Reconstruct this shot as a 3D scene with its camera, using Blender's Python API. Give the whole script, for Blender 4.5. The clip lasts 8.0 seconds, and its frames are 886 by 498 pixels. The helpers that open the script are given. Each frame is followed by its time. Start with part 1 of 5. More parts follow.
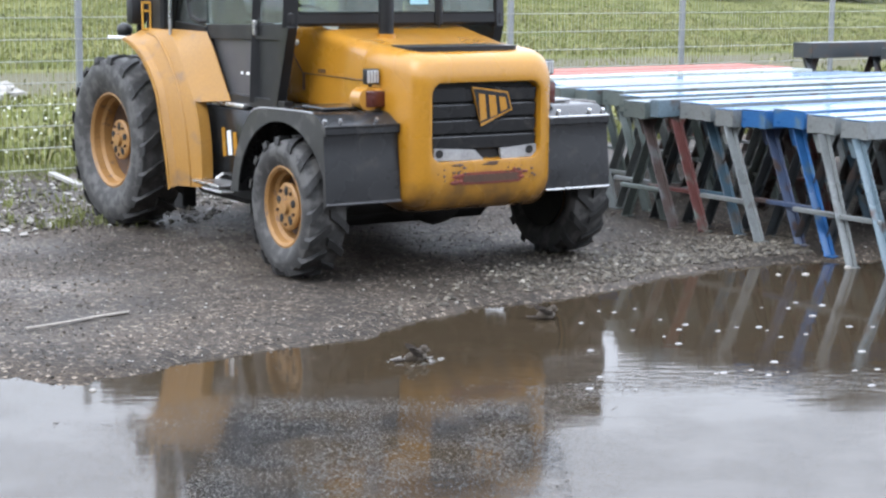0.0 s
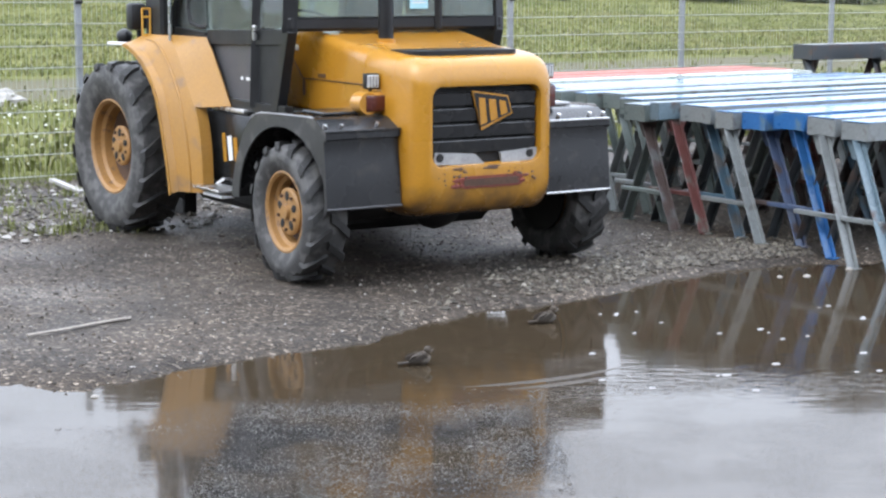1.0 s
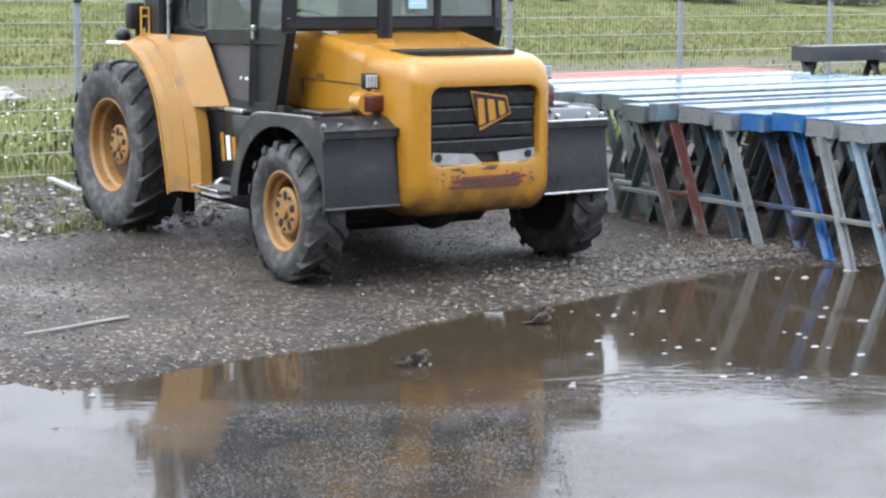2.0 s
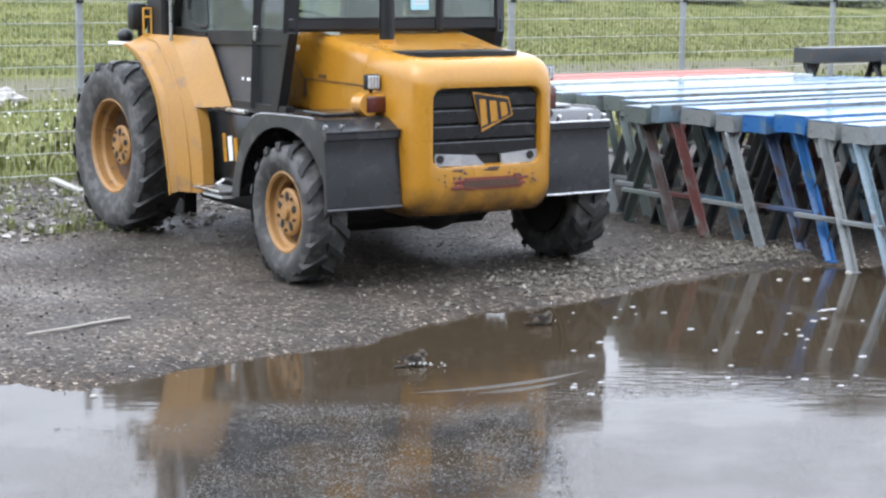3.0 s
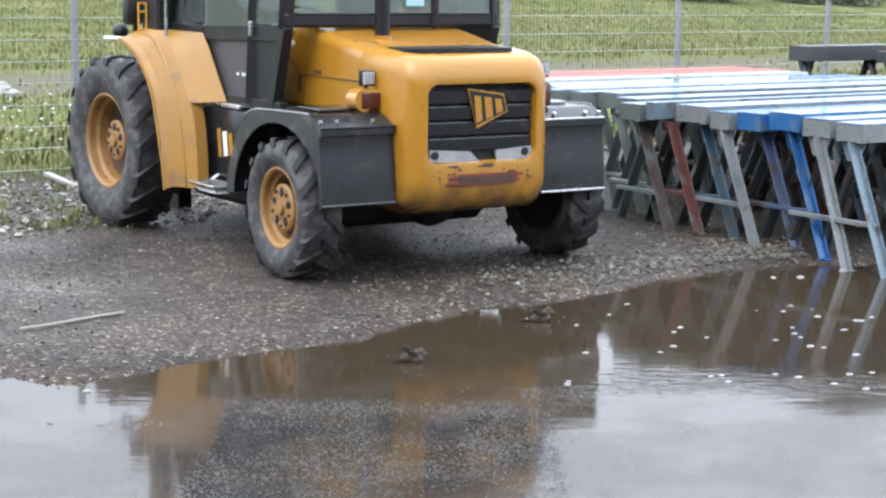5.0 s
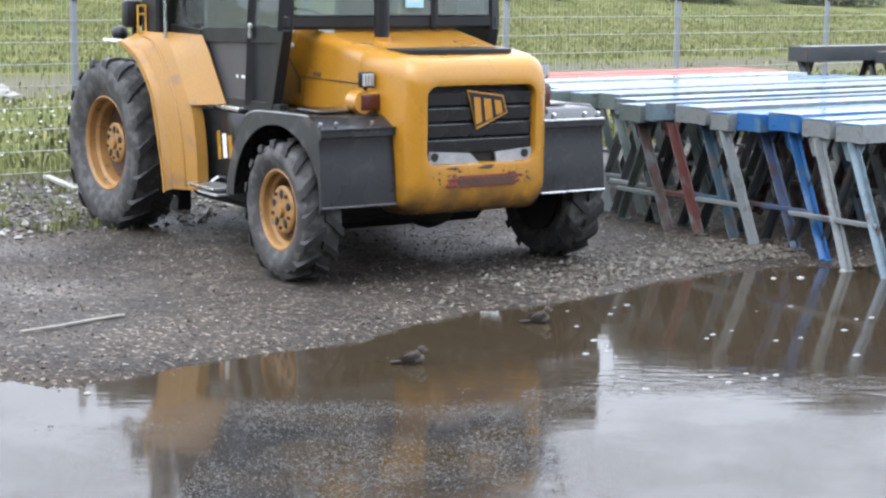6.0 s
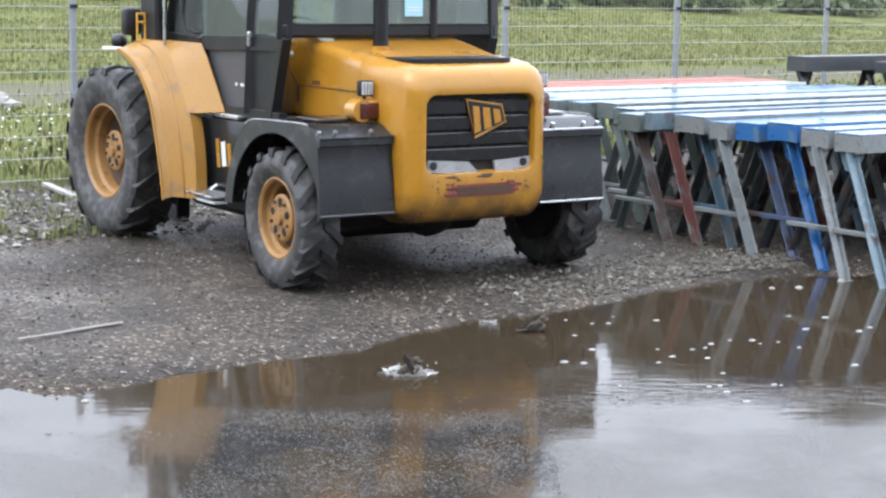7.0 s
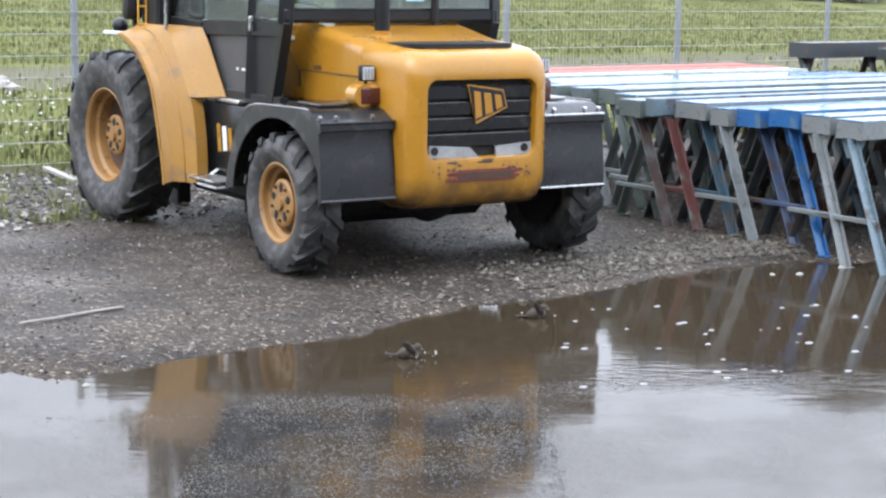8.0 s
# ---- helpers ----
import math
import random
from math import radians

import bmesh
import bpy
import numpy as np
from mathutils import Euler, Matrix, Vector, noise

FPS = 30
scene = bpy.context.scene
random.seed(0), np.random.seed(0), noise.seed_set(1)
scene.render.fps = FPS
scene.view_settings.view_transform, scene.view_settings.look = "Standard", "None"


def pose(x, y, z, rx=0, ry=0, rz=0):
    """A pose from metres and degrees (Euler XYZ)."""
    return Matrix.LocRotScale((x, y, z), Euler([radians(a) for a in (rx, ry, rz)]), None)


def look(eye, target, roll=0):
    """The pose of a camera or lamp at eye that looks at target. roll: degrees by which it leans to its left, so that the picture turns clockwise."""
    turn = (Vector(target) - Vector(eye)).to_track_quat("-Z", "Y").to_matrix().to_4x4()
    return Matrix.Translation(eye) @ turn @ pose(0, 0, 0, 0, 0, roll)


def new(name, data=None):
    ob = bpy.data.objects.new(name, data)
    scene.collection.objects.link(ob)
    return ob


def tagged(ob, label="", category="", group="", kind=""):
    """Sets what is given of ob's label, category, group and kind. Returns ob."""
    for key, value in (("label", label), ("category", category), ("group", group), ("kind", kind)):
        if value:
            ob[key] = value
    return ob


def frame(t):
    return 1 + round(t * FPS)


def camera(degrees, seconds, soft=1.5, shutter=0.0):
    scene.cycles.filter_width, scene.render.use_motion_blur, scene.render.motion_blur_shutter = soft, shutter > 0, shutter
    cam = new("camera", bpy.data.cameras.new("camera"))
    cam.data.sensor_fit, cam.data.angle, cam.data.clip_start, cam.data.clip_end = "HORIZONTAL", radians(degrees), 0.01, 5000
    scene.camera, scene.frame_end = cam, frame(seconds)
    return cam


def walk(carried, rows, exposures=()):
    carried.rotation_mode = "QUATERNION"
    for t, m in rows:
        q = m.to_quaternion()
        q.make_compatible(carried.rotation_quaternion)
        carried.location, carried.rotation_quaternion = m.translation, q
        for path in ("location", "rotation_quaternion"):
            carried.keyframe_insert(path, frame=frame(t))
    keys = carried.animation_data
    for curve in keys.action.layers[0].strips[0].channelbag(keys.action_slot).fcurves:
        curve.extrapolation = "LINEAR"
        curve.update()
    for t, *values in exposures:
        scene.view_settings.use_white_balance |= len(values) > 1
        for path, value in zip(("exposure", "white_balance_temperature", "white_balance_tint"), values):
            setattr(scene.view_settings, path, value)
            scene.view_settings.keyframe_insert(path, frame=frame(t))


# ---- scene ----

# ---- camera: hand-held on one spot, trembling a little ----
EYE = (0.0, 0.0, 1.877)
cam = camera(28.808, 8.0, soft=2.4)
walk(cam, [(t, pose(*EYE, 90 + tilt, lean, turn)) for t, tilt, lean, turn in [
    (0.0, -9.039, -0.438, -0.003), (0.2, -8.889, -0.431, -0.094), (0.3, -8.851, -0.416, -0.056), (0.5, -8.650, -0.361, 0.025),
    (0.7, -8.983, -0.267, 0.038), (0.8, -8.870, -0.207, 0.094), (1.0, -8.904, -0.079, -0.023), (1.2, -8.870, -0.158, -0.038),
    (1.3, -8.701, -0.193, -0.056), (1.5, -8.738, -0.287, -0.056), (1.7, -8.795, -0.285, -0.056), (2.8, -9.077, -0.406, -0.019),
    (3.0, -8.859, -0.386, 0.018), (3.2, -8.833, -0.425, -0.113), (3.3, -8.908, -0.423, -0.075), (3.5, -9.177, -0.404, -0.058),
    (3.7, -9.020, -0.438, -0.075), (3.8, -8.870, -0.448, -0.131), (4.0, -8.786, -0.466, -0.113), (4.2, -8.739, -0.562, -0.131),
    (4.3, -8.757, -0.610, -0.113), (4.5, -8.794, -0.706, -0.091), (4.7, -8.945, -0.687, -0.113), (5.8, -9.001, -0.579, -0.094),
    (6.0, -8.927, -0.503, -0.153), (6.2, -8.908, -0.544, -0.131), (6.3, -8.964, -0.535, -0.150), (6.5, -8.756, -0.526, -0.182),
    (6.7, -8.833, -0.584, -0.169), (6.8, -8.626, -0.616, -0.263), (7.0, -8.638, -0.671, -0.178), (7.2, -8.851, -0.737, -0.244),
    (7.3, -9.039, -0.765, -0.206), (7.5, -9.076, -0.804, -0.180), (7.7, -9.001, -0.839, -0.225), (7.8, -9.001, -0.848, -0.225),
    (8.0, -9.125, -0.844, -0.125)]],
     exposures=[(0.0, 0.0), (8.0, 0.0)])

# ---- light: bright overcast after rain ----
world = bpy.data.worlds.new("overcast_sky")
world.use_nodes = True
scene.world = world
wn, wl = world.node_tree.nodes, world.node_tree.links
sky = wn.new("ShaderNodeTexSky")
sky.sky_type, sky.sun_disc = "NISHITA", False
sky.sun_elevation, sky.sun_rotation = radians(54), radians(227)
sky.air_density, sky.dust_density, sky.ozone_density = 1.0, 4.0, 1.0
pale = wn.new("ShaderNodeHueSaturation")
pale.inputs["Saturation"].default_value = 0.32
cover = wn.new("ShaderNodeMixRGB")
cover.inputs["Fac"].default_value = 0.85
facing, height, ease, level, veil = (wn.new(k) for k in ("ShaderNodeTexCoord", "ShaderNodeSeparateXYZ", "ShaderNodeMath", "ShaderNodeMapRange", "ShaderNodeVectorMath"))
ease.operation, ease.use_clamp, ease.inputs[1].default_value = "POWER", True, 0.52
level.inputs["To Min"].default_value, level.inputs["To Max"].default_value = 0.38, 1.55
veil.operation, veil.inputs[0].default_value = "SCALE", (23.6, 26.0, 30.8)
positive = wn.new("ShaderNodeMath")
positive.operation, positive.inputs[1].default_value = "MAXIMUM", 0.0
wl.new(facing.outputs["Generated"], height.inputs[0])
wl.new(height.outputs["Z"], positive.inputs[0])
wl.new(positive.outputs[0], ease.inputs[0])
wl.new(ease.outputs[0], level.inputs["Value"])
wl.new(level.outputs[0], veil.inputs["Scale"])
wl.new(veil.outputs[0], cover.inputs["Color2"])
wl.new(sky.outputs["Color"], pale.inputs["Color"])
wl.new(pale.outputs["Color"], cover.inputs["Color1"])
wl.new(cover.outputs["Color"], wn["Background"].inputs["Color"])
wn["Background"].inputs["Strength"].default_value = 0.115
sun = new("sun", bpy.data.lights.new("sun", "SUN"))
sun.data.energy, sun.data.angle, sun.data.color = 1.3, radians(35), (1.0, 0.96, 0.9)
sun.matrix_world = look((-6.5, 4.0, 12), (0, 10, 0))


# ---- materials ----
def material(name, colour, rough=0.6, metal=0.0, vary=0.25, scale=6.0, fine=60.0, bump=0.15, dirt=None, dirt_amount=0.45,
             coat=0.0, per=None, spread=0.0, spec=0.5, rough_vary=0.12, dirt_scale=None, relief=0.01):
    """Colour with grain at two scales, patches of dirt, uneven gloss and fine relief."""
    m = bpy.data.materials.new(name)
    m.use_nodes = True
    N, K = m.node_tree.nodes, m.node_tree.links
    b = N["Principled BSDF"]
    pos = N.new("ShaderNodeTexCoord").outputs["Object"]
    big, small = N.new("ShaderNodeTexNoise"), N.new("ShaderNodeTexNoise")
    big.inputs["Scale"].default_value, big.inputs["Detail"].default_value = scale, 5
    small.inputs["Scale"].default_value, small.inputs["Detail"].default_value = fine, 4
    K.new(pos, big.inputs["Vector"]), K.new(pos, small.inputs["Vector"])
    add = N.new("ShaderNodeMath")
    add.operation = "ADD"
    K.new(big.outputs["Fac"], add.inputs[0]), K.new(small.outputs["Fac"], add.inputs[1])
    ramp = N.new("ShaderNodeMapRange")
    ramp.inputs["From Min"].default_value, ramp.inputs["From Max"].default_value = 0.6, 1.4
    ramp.inputs["To Min"].default_value, ramp.inputs["To Max"].default_value = 1 - vary, 1 + vary
    K.new(add.outputs[0], ramp.inputs["Value"])
    mul = N.new("ShaderNodeVectorMath")
    mul.operation = "SCALE"
    mul.inputs[0].default_value = colour
    K.new(ramp.outputs[0], mul.inputs["Scale"])
    out = mul.outputs[0]
    if per:
        source = N.new("ShaderNodeObjectInfo").outputs["Random"] if per == "object" else N.new("ShaderNodeNewGeometry").outputs["Random Per Island"]
        pick = N.new("ShaderNodeMapRange")
        pick.inputs["To Min"].default_value, pick.inputs["To Max"].default_value = 1 - spread, 1 + spread
        K.new(source, pick.inputs["Value"])
        again = N.new("ShaderNodeVectorMath")
        again.operation = "SCALE"
        K.new(out, again.inputs[0]), K.new(pick.outputs[0], again.inputs["Scale"])
        out = again.outputs[0]
    if dirt:
        spots = N.new("ShaderNodeTexNoise")
        spots.inputs["Scale"].default_value, spots.inputs["Detail"].default_value = dirt_scale or scale * 2.3, 8
        K.new(pos, spots.inputs["Vector"])
        edge = N.new("ShaderNodeMapRange")
        edge.inputs["From Min"].default_value, edge.inputs["From Max"].default_value = 1 - dirt_amount, 1.12 - dirt_amount
        K.new(spots.outputs["Fac"], edge.inputs["Value"])
        mix = N.new("ShaderNodeMixRGB")
        mix.inputs["Color2"].default_value = (*dirt, 1)
        K.new(edge.outputs[0], mix.inputs["Fac"]), K.new(out, mix.inputs["Color1"])
        out = mix.outputs[0]
    K.new(out, b.inputs["Base Color"])
    gloss = N.new("ShaderNodeMapRange")
    gloss.inputs["From Min"].default_value, gloss.inputs["From Max"].default_value = 0.3, 0.7
    gloss.inputs["To Min"].default_value, gloss.inputs["To Max"].default_value = max(0.03, rough - rough_vary), min(1, rough + rough_vary)
    K.new(big.outputs["Fac"], gloss.inputs["Value"])
    K.new(gloss.outputs[0], b.inputs["Roughness"])
    b.inputs["Metallic"].default_value = metal
    b.inputs["Coat Weight"].default_value = coat
    b.inputs["Coat Roughness"].default_value = 0.045
    b.inputs["Specular IOR Level"].default_value = spec
    if bump:
        relief_node = N.new("ShaderNodeBump")
        relief_node.inputs["Strength"].default_value, relief_node.inputs["Distance"].default_value = bump, relief
        K.new(small.outputs["Fac"], relief_node.inputs["Height"])
        K.new(relief_node.outputs["Normal"], b.inputs["Normal"])
    return m


YELLOW = material("yellow_paint", (0.41, 0.188, 0.016), 0.32, vary=0.12, scale=2.0, bump=0.008, coat=0.6, dirt=(0.25, 0.13, 0.04), dirt_amount=0.30)
DULLYELLOW = material("dull_yellow_mudguard_paint", (0.325, 0.162, 0.028), 0.45, vary=0.16, scale=2.5, bump=0.03, coat=0.12, dirt=(0.22, 0.125, 0.05), dirt_amount=0.42)
YELLOW_RIM = material("dirty_yellow_rim_paint", (0.30, 0.158, 0.05), 0.5, vary=0.2, scale=7, bump=0.06, dirt=(0.16, 0.09, 0.05), dirt_amount=0.42)
RIMBROWN = material("dark_brown_wheel_disc", (0.075, 0.036, 0.018), 0.7, vary=0.3, scale=8, bump=0.15, dirt=(0.06, 0.035, 0.02), dirt_amount=0.48)
BLACK = material("black_painted_steel", (0.014, 0.0145, 0.0155), 0.25, vary=0.3, scale=4, bump=0.04, spec=0.4, dirt=(0.03, 0.028, 0.026), dirt_amount=0.42)
MUDBLACK = material("mud_filmed_black_steel", (0.030, 0.0295, 0.029), 0.5, vary=0.3, scale=4, bump=0.08, dirt=(0.075, 0.072, 0.068), dirt_amount=0.45)
DARK = material("grimy_black_chassis", (0.009, 0.0085, 0.008), 0.75, vary=0.35, scale=5, bump=0.2)
CABBLACK = material("black_cab_frame", (0.013, 0.0135, 0.0145), 0.42, vary=0.25, scale=4, bump=0.03, spec=0.35)
RUBBER = material("wet_muddy_rubber", (0.038, 0.037, 0.036), 0.65, vary=0.3, scale=5, bump=0.3, dirt=(0.088, 0.085, 0.082), dirt_amount=0.53)
TREAD = material("dark_tread_rubber", (0.020, 0.0195, 0.019), 0.6, vary=0.4, scale=6, bump=0.3, dirt=(0.05, 0.047, 0.044), dirt_amount=0.42)
GREYPANEL = material("scratched_grey_panel", (0.062, 0.062, 0.067), 0.4, vary=0.2, bump=0.04)
CHROME = material("bare_steel", (0.55, 0.55, 0.55), 0.3, metal=0.9, vary=0.2, bump=0.05)
TRAY = material("dull_steel_tray", (0.34, 0.34, 0.34), 0.4, metal=0.4, vary=0.3, scale=9, bump=0.1)
RUST = material("rusty_red_steel", (0.16, 0.035, 0.022), 0.75, vary=0.4, scale=14, bump=0.3)
LENSRED = material("dark_red_lamp_lens", (0.075, 0.014, 0.01), 0.25, vary=0.2, bump=0.02, coat=0.4)
LENSCLEAR = material("grey_lamp_glass", (0.5, 0.52, 0.52), 0.2, vary=0.2, scale=30, bump=0.1, coat=0.4)
WHITE = material("white_plastic", (0.75, 0.75, 0.74), 0.4, vary=0.08, bump=0.02)
STICKER = material("pale_blue_sticker", (0.35, 0.62, 0.7), 0.4, vary=0.08, bump=0.0)
AMBER = material("yellow_indicator_frame", (0.6, 0.32, 0.05), 0.4, vary=0.1, bump=0.02)
STAIN = material("brown_soot_stain", (0.07, 0.035, 0.02), 0.6, vary=0.3, bump=0.1)
SEATCLOTH = material("grey_seat_vinyl", (0.09, 0.095, 0.1), 0.6, vary=0.2, bump=0.1)
GALV = material("galvanised_steel", (0.27, 0.285, 0.295), 0.5, metal=0.3, vary=0.2, scale=10, bump=0.08)
WOOD = material("weathered_wood", (0.30, 0.27, 0.235), 0.75, vary=0.3, scale=9, bump=0.3)
PALEWOOD = material("pale_weathered_board", (0.3, 0.29, 0.27), 0.6, vary=0.25, scale=9, bump=0.2)
PLASTER = material("grey_render", (0.22, 0.215, 0.2), 0.85, vary=0.15, scale=1.5, bump=0.2)
WIRE = material("pale_zinc_wire", (0.36, 0.365, 0.33), 0.45, metal=0.2, vary=0.15, scale=10, bump=0.0)
TAN = material("tan_stone", (0.165, 0.15, 0.122), 0.6, vary=0.35, scale=25, bump=0.3, per="island", spread=0.5)
CHALK = material("pale_stone", (0.31, 0.295, 0.27), 0.7, vary=0.3, scale=25, bump=0.3)

MUDDY_YELLOW = material("mud_splashed_yellow_paint", (0.40, 0.186, 0.016), 0.3, vary=0.12, scale=2.0, bump=0.03, coat=0.25, dirt=(0.25, 0.13, 0.04), dirt_amount=0.32)


def add_mud(m, level, fade, colour):
    """Dried mud splashed up to about a level of the part's own height."""
    N, K = m.node_tree.nodes, m.node_tree.links
    b = N["Principled BSDF"]
    clean = b.inputs["Base Color"].links[0].from_socket
    pos = N.new("ShaderNodeTexCoord").outputs["Object"]
    apart, blot, fall, mix = N.new("ShaderNodeSeparateXYZ"), N.new("ShaderNodeTexNoise"), N.new("ShaderNodeMapRange"), N.new("ShaderNodeMixRGB")
    blot.inputs["Scale"].default_value, blot.inputs["Detail"].default_value = 7, 7
    K.new(pos, apart.inputs[0]), K.new(pos, blot.inputs["Vector"])
    lift = N.new("ShaderNodeMath")
    lift.operation = "MULTIPLY_ADD"
    lift.inputs[1].default_value = -0.45
    K.new(blot.outputs["Fac"], lift.inputs[0]), K.new(apart.outputs["Z"], lift.inputs[2])
    fall.inputs["From Min"].default_value, fall.inputs["From Max"].default_value = level - 0.225, level - 0.225 - fade
    fall.inputs["To Max"].default_value = 0.85
    K.new(lift.outputs[0], fall.inputs["Value"])
    mix.inputs["Color2"].default_value = (*colour, 1)
    K.new(fall.outputs[0], mix.inputs["Fac"]), K.new(clean, mix.inputs["Color1"])
    K.new(mix.outputs[0], b.inputs["Base Color"])


add_mud(MUDDY_YELLOW, 0.66, 0.24, (0.07, 0.038, 0.018))


def worn(name, colour, dirt, amount, wet=0.12):
    return material(name, colour, 0.38 if wet < 0.5 else 0.26, vary=0.22, scale=3, fine=45, bump=0.12, dirt=dirt, dirt_amount=amount + 0.06, dirt_scale=6, coat=wet, rough_vary=0.15)


RUSTY = (0.07, 0.047, 0.038)
PAINTS = {
    "grey": worn("worn_grey_paint", (0.19, 0.205, 0.205), RUSTY, 0.31),
    "green": worn("worn_grey_green_paint", (0.13, 0.155, 0.145), RUSTY, 0.31),
    "blue": worn("worn_bright_blue_paint", (0.026, 0.12, 0.31), (0.10, 0.16, 0.2), 0.38),
    "pale": worn("worn_pale_blue_paint", (0.125, 0.175, 0.205), RUSTY, 0.36),
    "steel": worn("worn_steel_blue_paint", (0.065, 0.12, 0.165), (0.12, 0.12, 0.115), 0.46),
    "red": worn("worn_red_paint", (0.12, 0.045, 0.04), (0.13, 0.17, 0.15), 0.42),
    "brown": worn("rust_brown_and_shaded_leg_paint", (0.075, 0.054, 0.048), (0.12, 0.12, 0.12), 0.42),
    "white": worn("worn_white_green_paint", (0.50, 0.55, 0.52), (0.2, 0.3, 0.24), 0.34, 0.6),
    "dark": worn("worn_slate_and_shaded_leg_paint", (0.040, 0.046, 0.050), RUSTY, 0.4),
    "sky": worn("wet_sky_blue_top_paint", (0.070, 0.19, 0.37), (0.17, 0.25, 0.32), 0.40, 0.55),
    "rose": material("faded_rose_red_paint", (0.36, 0.13, 0.105), 0.65, vary=0.25, scale=4, bump=0.1, dirt=(0.28, 0.2, 0.18), dirt_amount=0.42, spec=0.2),
    "violet": worn("worn_violet_blue_paint", (0.06, 0.085, 0.15), RUSTY, 0.42),
}


def glass_material():
    m = bpy.data.materials.new("tinted_cab_glass")
    m.use_nodes = True
    N, K = m.node_tree.nodes, m.node_tree.links
    N.remove(N["Principled BSDF"])
    clear, shine, mix, fres = N.new("ShaderNodeBsdfTransparent"), N.new("ShaderNodeBsdfGlossy"), N.new("ShaderNodeMixShader"), N.new("ShaderNodeFresnel")
    grime, veil = N.new("ShaderNodeBsdfDiffuse"), N.new("ShaderNodeMixShader")
    grime.inputs["Color"].default_value = (0.36, 0.41, 0.385, 1)
    veil.inputs[0].default_value = 0.20
    clear.inputs["Color"].default_value = (0.86, 0.92, 0.89, 1)
    shine.inputs["Roughness"].default_value = 0.05
    fres.inputs["IOR"].default_value = 1.55
    K.new(clear.outputs[0], veil.inputs[1]), K.new(grime.outputs[0], veil.inputs[2])
    K.new(fres.outputs[0], mix.inputs[0]), K.new(veil.outputs[0], mix.inputs[1]), K.new(shine.outputs[0], mix.inputs[2])
    K.new(mix.outputs[0], N["Material Output"].inputs["Surface"])
    return m


GLASS = glass_material()


def water_material():
    m = bpy.data.materials.new("murky_brown_water")
    m.use_nodes = True
    N, K = m.node_tree.nodes, m.node_tree.links
    b = N["Principled BSDF"]
    b.inputs["IOR"].default_value = 1.33
    pos = N.new("ShaderNodeNewGeometry").outputs["Position"]
    stretch = N.new("ShaderNodeMapping")
    stretch.inputs["Scale"].default_value = (0.32, 1.0, 1.0)
    K.new(pos, stretch.inputs["Vector"])
    def noise_at(scale, detail, vector):
        n = N.new("ShaderNodeTexNoise")
        n.inputs["Scale"].default_value, n.inputs["Detail"].default_value = scale, detail
        K.new(vector, n.inputs["Vector"])
        return n.outputs["Fac"]

    def remap(value, low, high, to_low, to_high):
        r = N.new("ShaderNodeMapRange")
        for key, v in (("From Min", low), ("From Max", high), ("To Min", to_low), ("To Max", to_high)):
            r.inputs[key].default_value = v
        K.new(value, r.inputs["Value"])
        return r.outputs[0]

    def product_of(p, q):
        t = N.new("ShaderNodeMath")
        t.operation = "MULTIPLY"
        K.new(p, t.inputs[0]), K.new(q, t.inputs[1])
        return t.outputs[0]

    def bump(height, strength, distance, normal=None):
        n = N.new("ShaderNodeBump")
        n.inputs["Strength"].default_value, n.inputs["Distance"].default_value = strength, distance
        K.new(height, n.inputs["Height"])
        if normal:
            K.new(normal, n.inputs["Normal"])
        return n.outputs["Normal"]

    # grains of grit break the film where the water is thinnest: the near middle and a band across
    apart, plan = N.new("ShaderNodeSeparateXYZ"), N.new("ShaderNodeVectorMath")
    plan.operation, plan.inputs["Scale"].default_value = "SCALE", 0.987
    K.new(pos, plan.inputs[0]), K.new(plan.outputs[0], apart.inputs[0])
    near = product_of(remap(apart.outputs["Y"], 7.75, 7.2, 0.0, 1.0), remap(apart.outputs["Y"], 4.6, 5.6, 0.0, 1.0))
    patch = remap(noise_at(1.7, 4, pos), 0.40, 0.56, 0.0, 1.0)
    specks = remap(noise_at(130, 2, pos), 0.54, 0.64, 0.0, 1.0)
    middle = product_of(remap(apart.outputs["X"], -1.15, -0.85, 0.13, 1.0), remap(apart.outputs["X"], 0.55, 0.40, 0.11, 1.0))
    thin = product_of(product_of(near, middle), patch)
    film = product_of(thin, specks)
    bed = N.new("ShaderNodeMixRGB")
    bed.inputs[1].default_value, bed.inputs[2].default_value = (0.040, 0.0295, 0.0185, 1), (0.015, 0.0135, 0.012, 1)
    K.new(thin, bed.inputs[0]), K.new(bed.outputs[0], b.inputs["Base Color"])
    swell = bump(noise_at(3.5, 2, stretch.outputs[0]), 0.09, 0.010)
    # wind and rain stir a belt across the open side
    line = N.new("ShaderNodeMath")
    line.operation, line.inputs[1].default_value = "MULTIPLY_ADD", -0.12
    K.new(apart.outputs["X"], line.inputs[0]), K.new(apart.outputs["Y"], line.inputs[2])
    belt = product_of(remap(line.outputs[0], 7.50, 7.80, 0.0, 1.0), remap(line.outputs[0], 8.35, 7.95, 0.0, 1.0))
    belt = product_of(belt, remap(apart.outputs["X"], 0.25, 0.65, 0.0, 1.0))
    chop = bump(noise_at(14, 3, stretch.outputs[0]), 0.07, 0.0035, swell)
    stir = bump(product_of(noise_at(20, 3, stretch.outputs[0]), belt), 0.5, 0.007, chop)
    stipple = bump(noise_at(36, 3, stretch.outputs[0]), 0.11, 0.0016, stir)
    K.new(bump(film, 0.8, 0.004, stipple), b.inputs["Normal"])
    K.new(remap(thin, 0.0, 1.0, 0.06, 0.08), b.inputs["Roughness"])
    return m


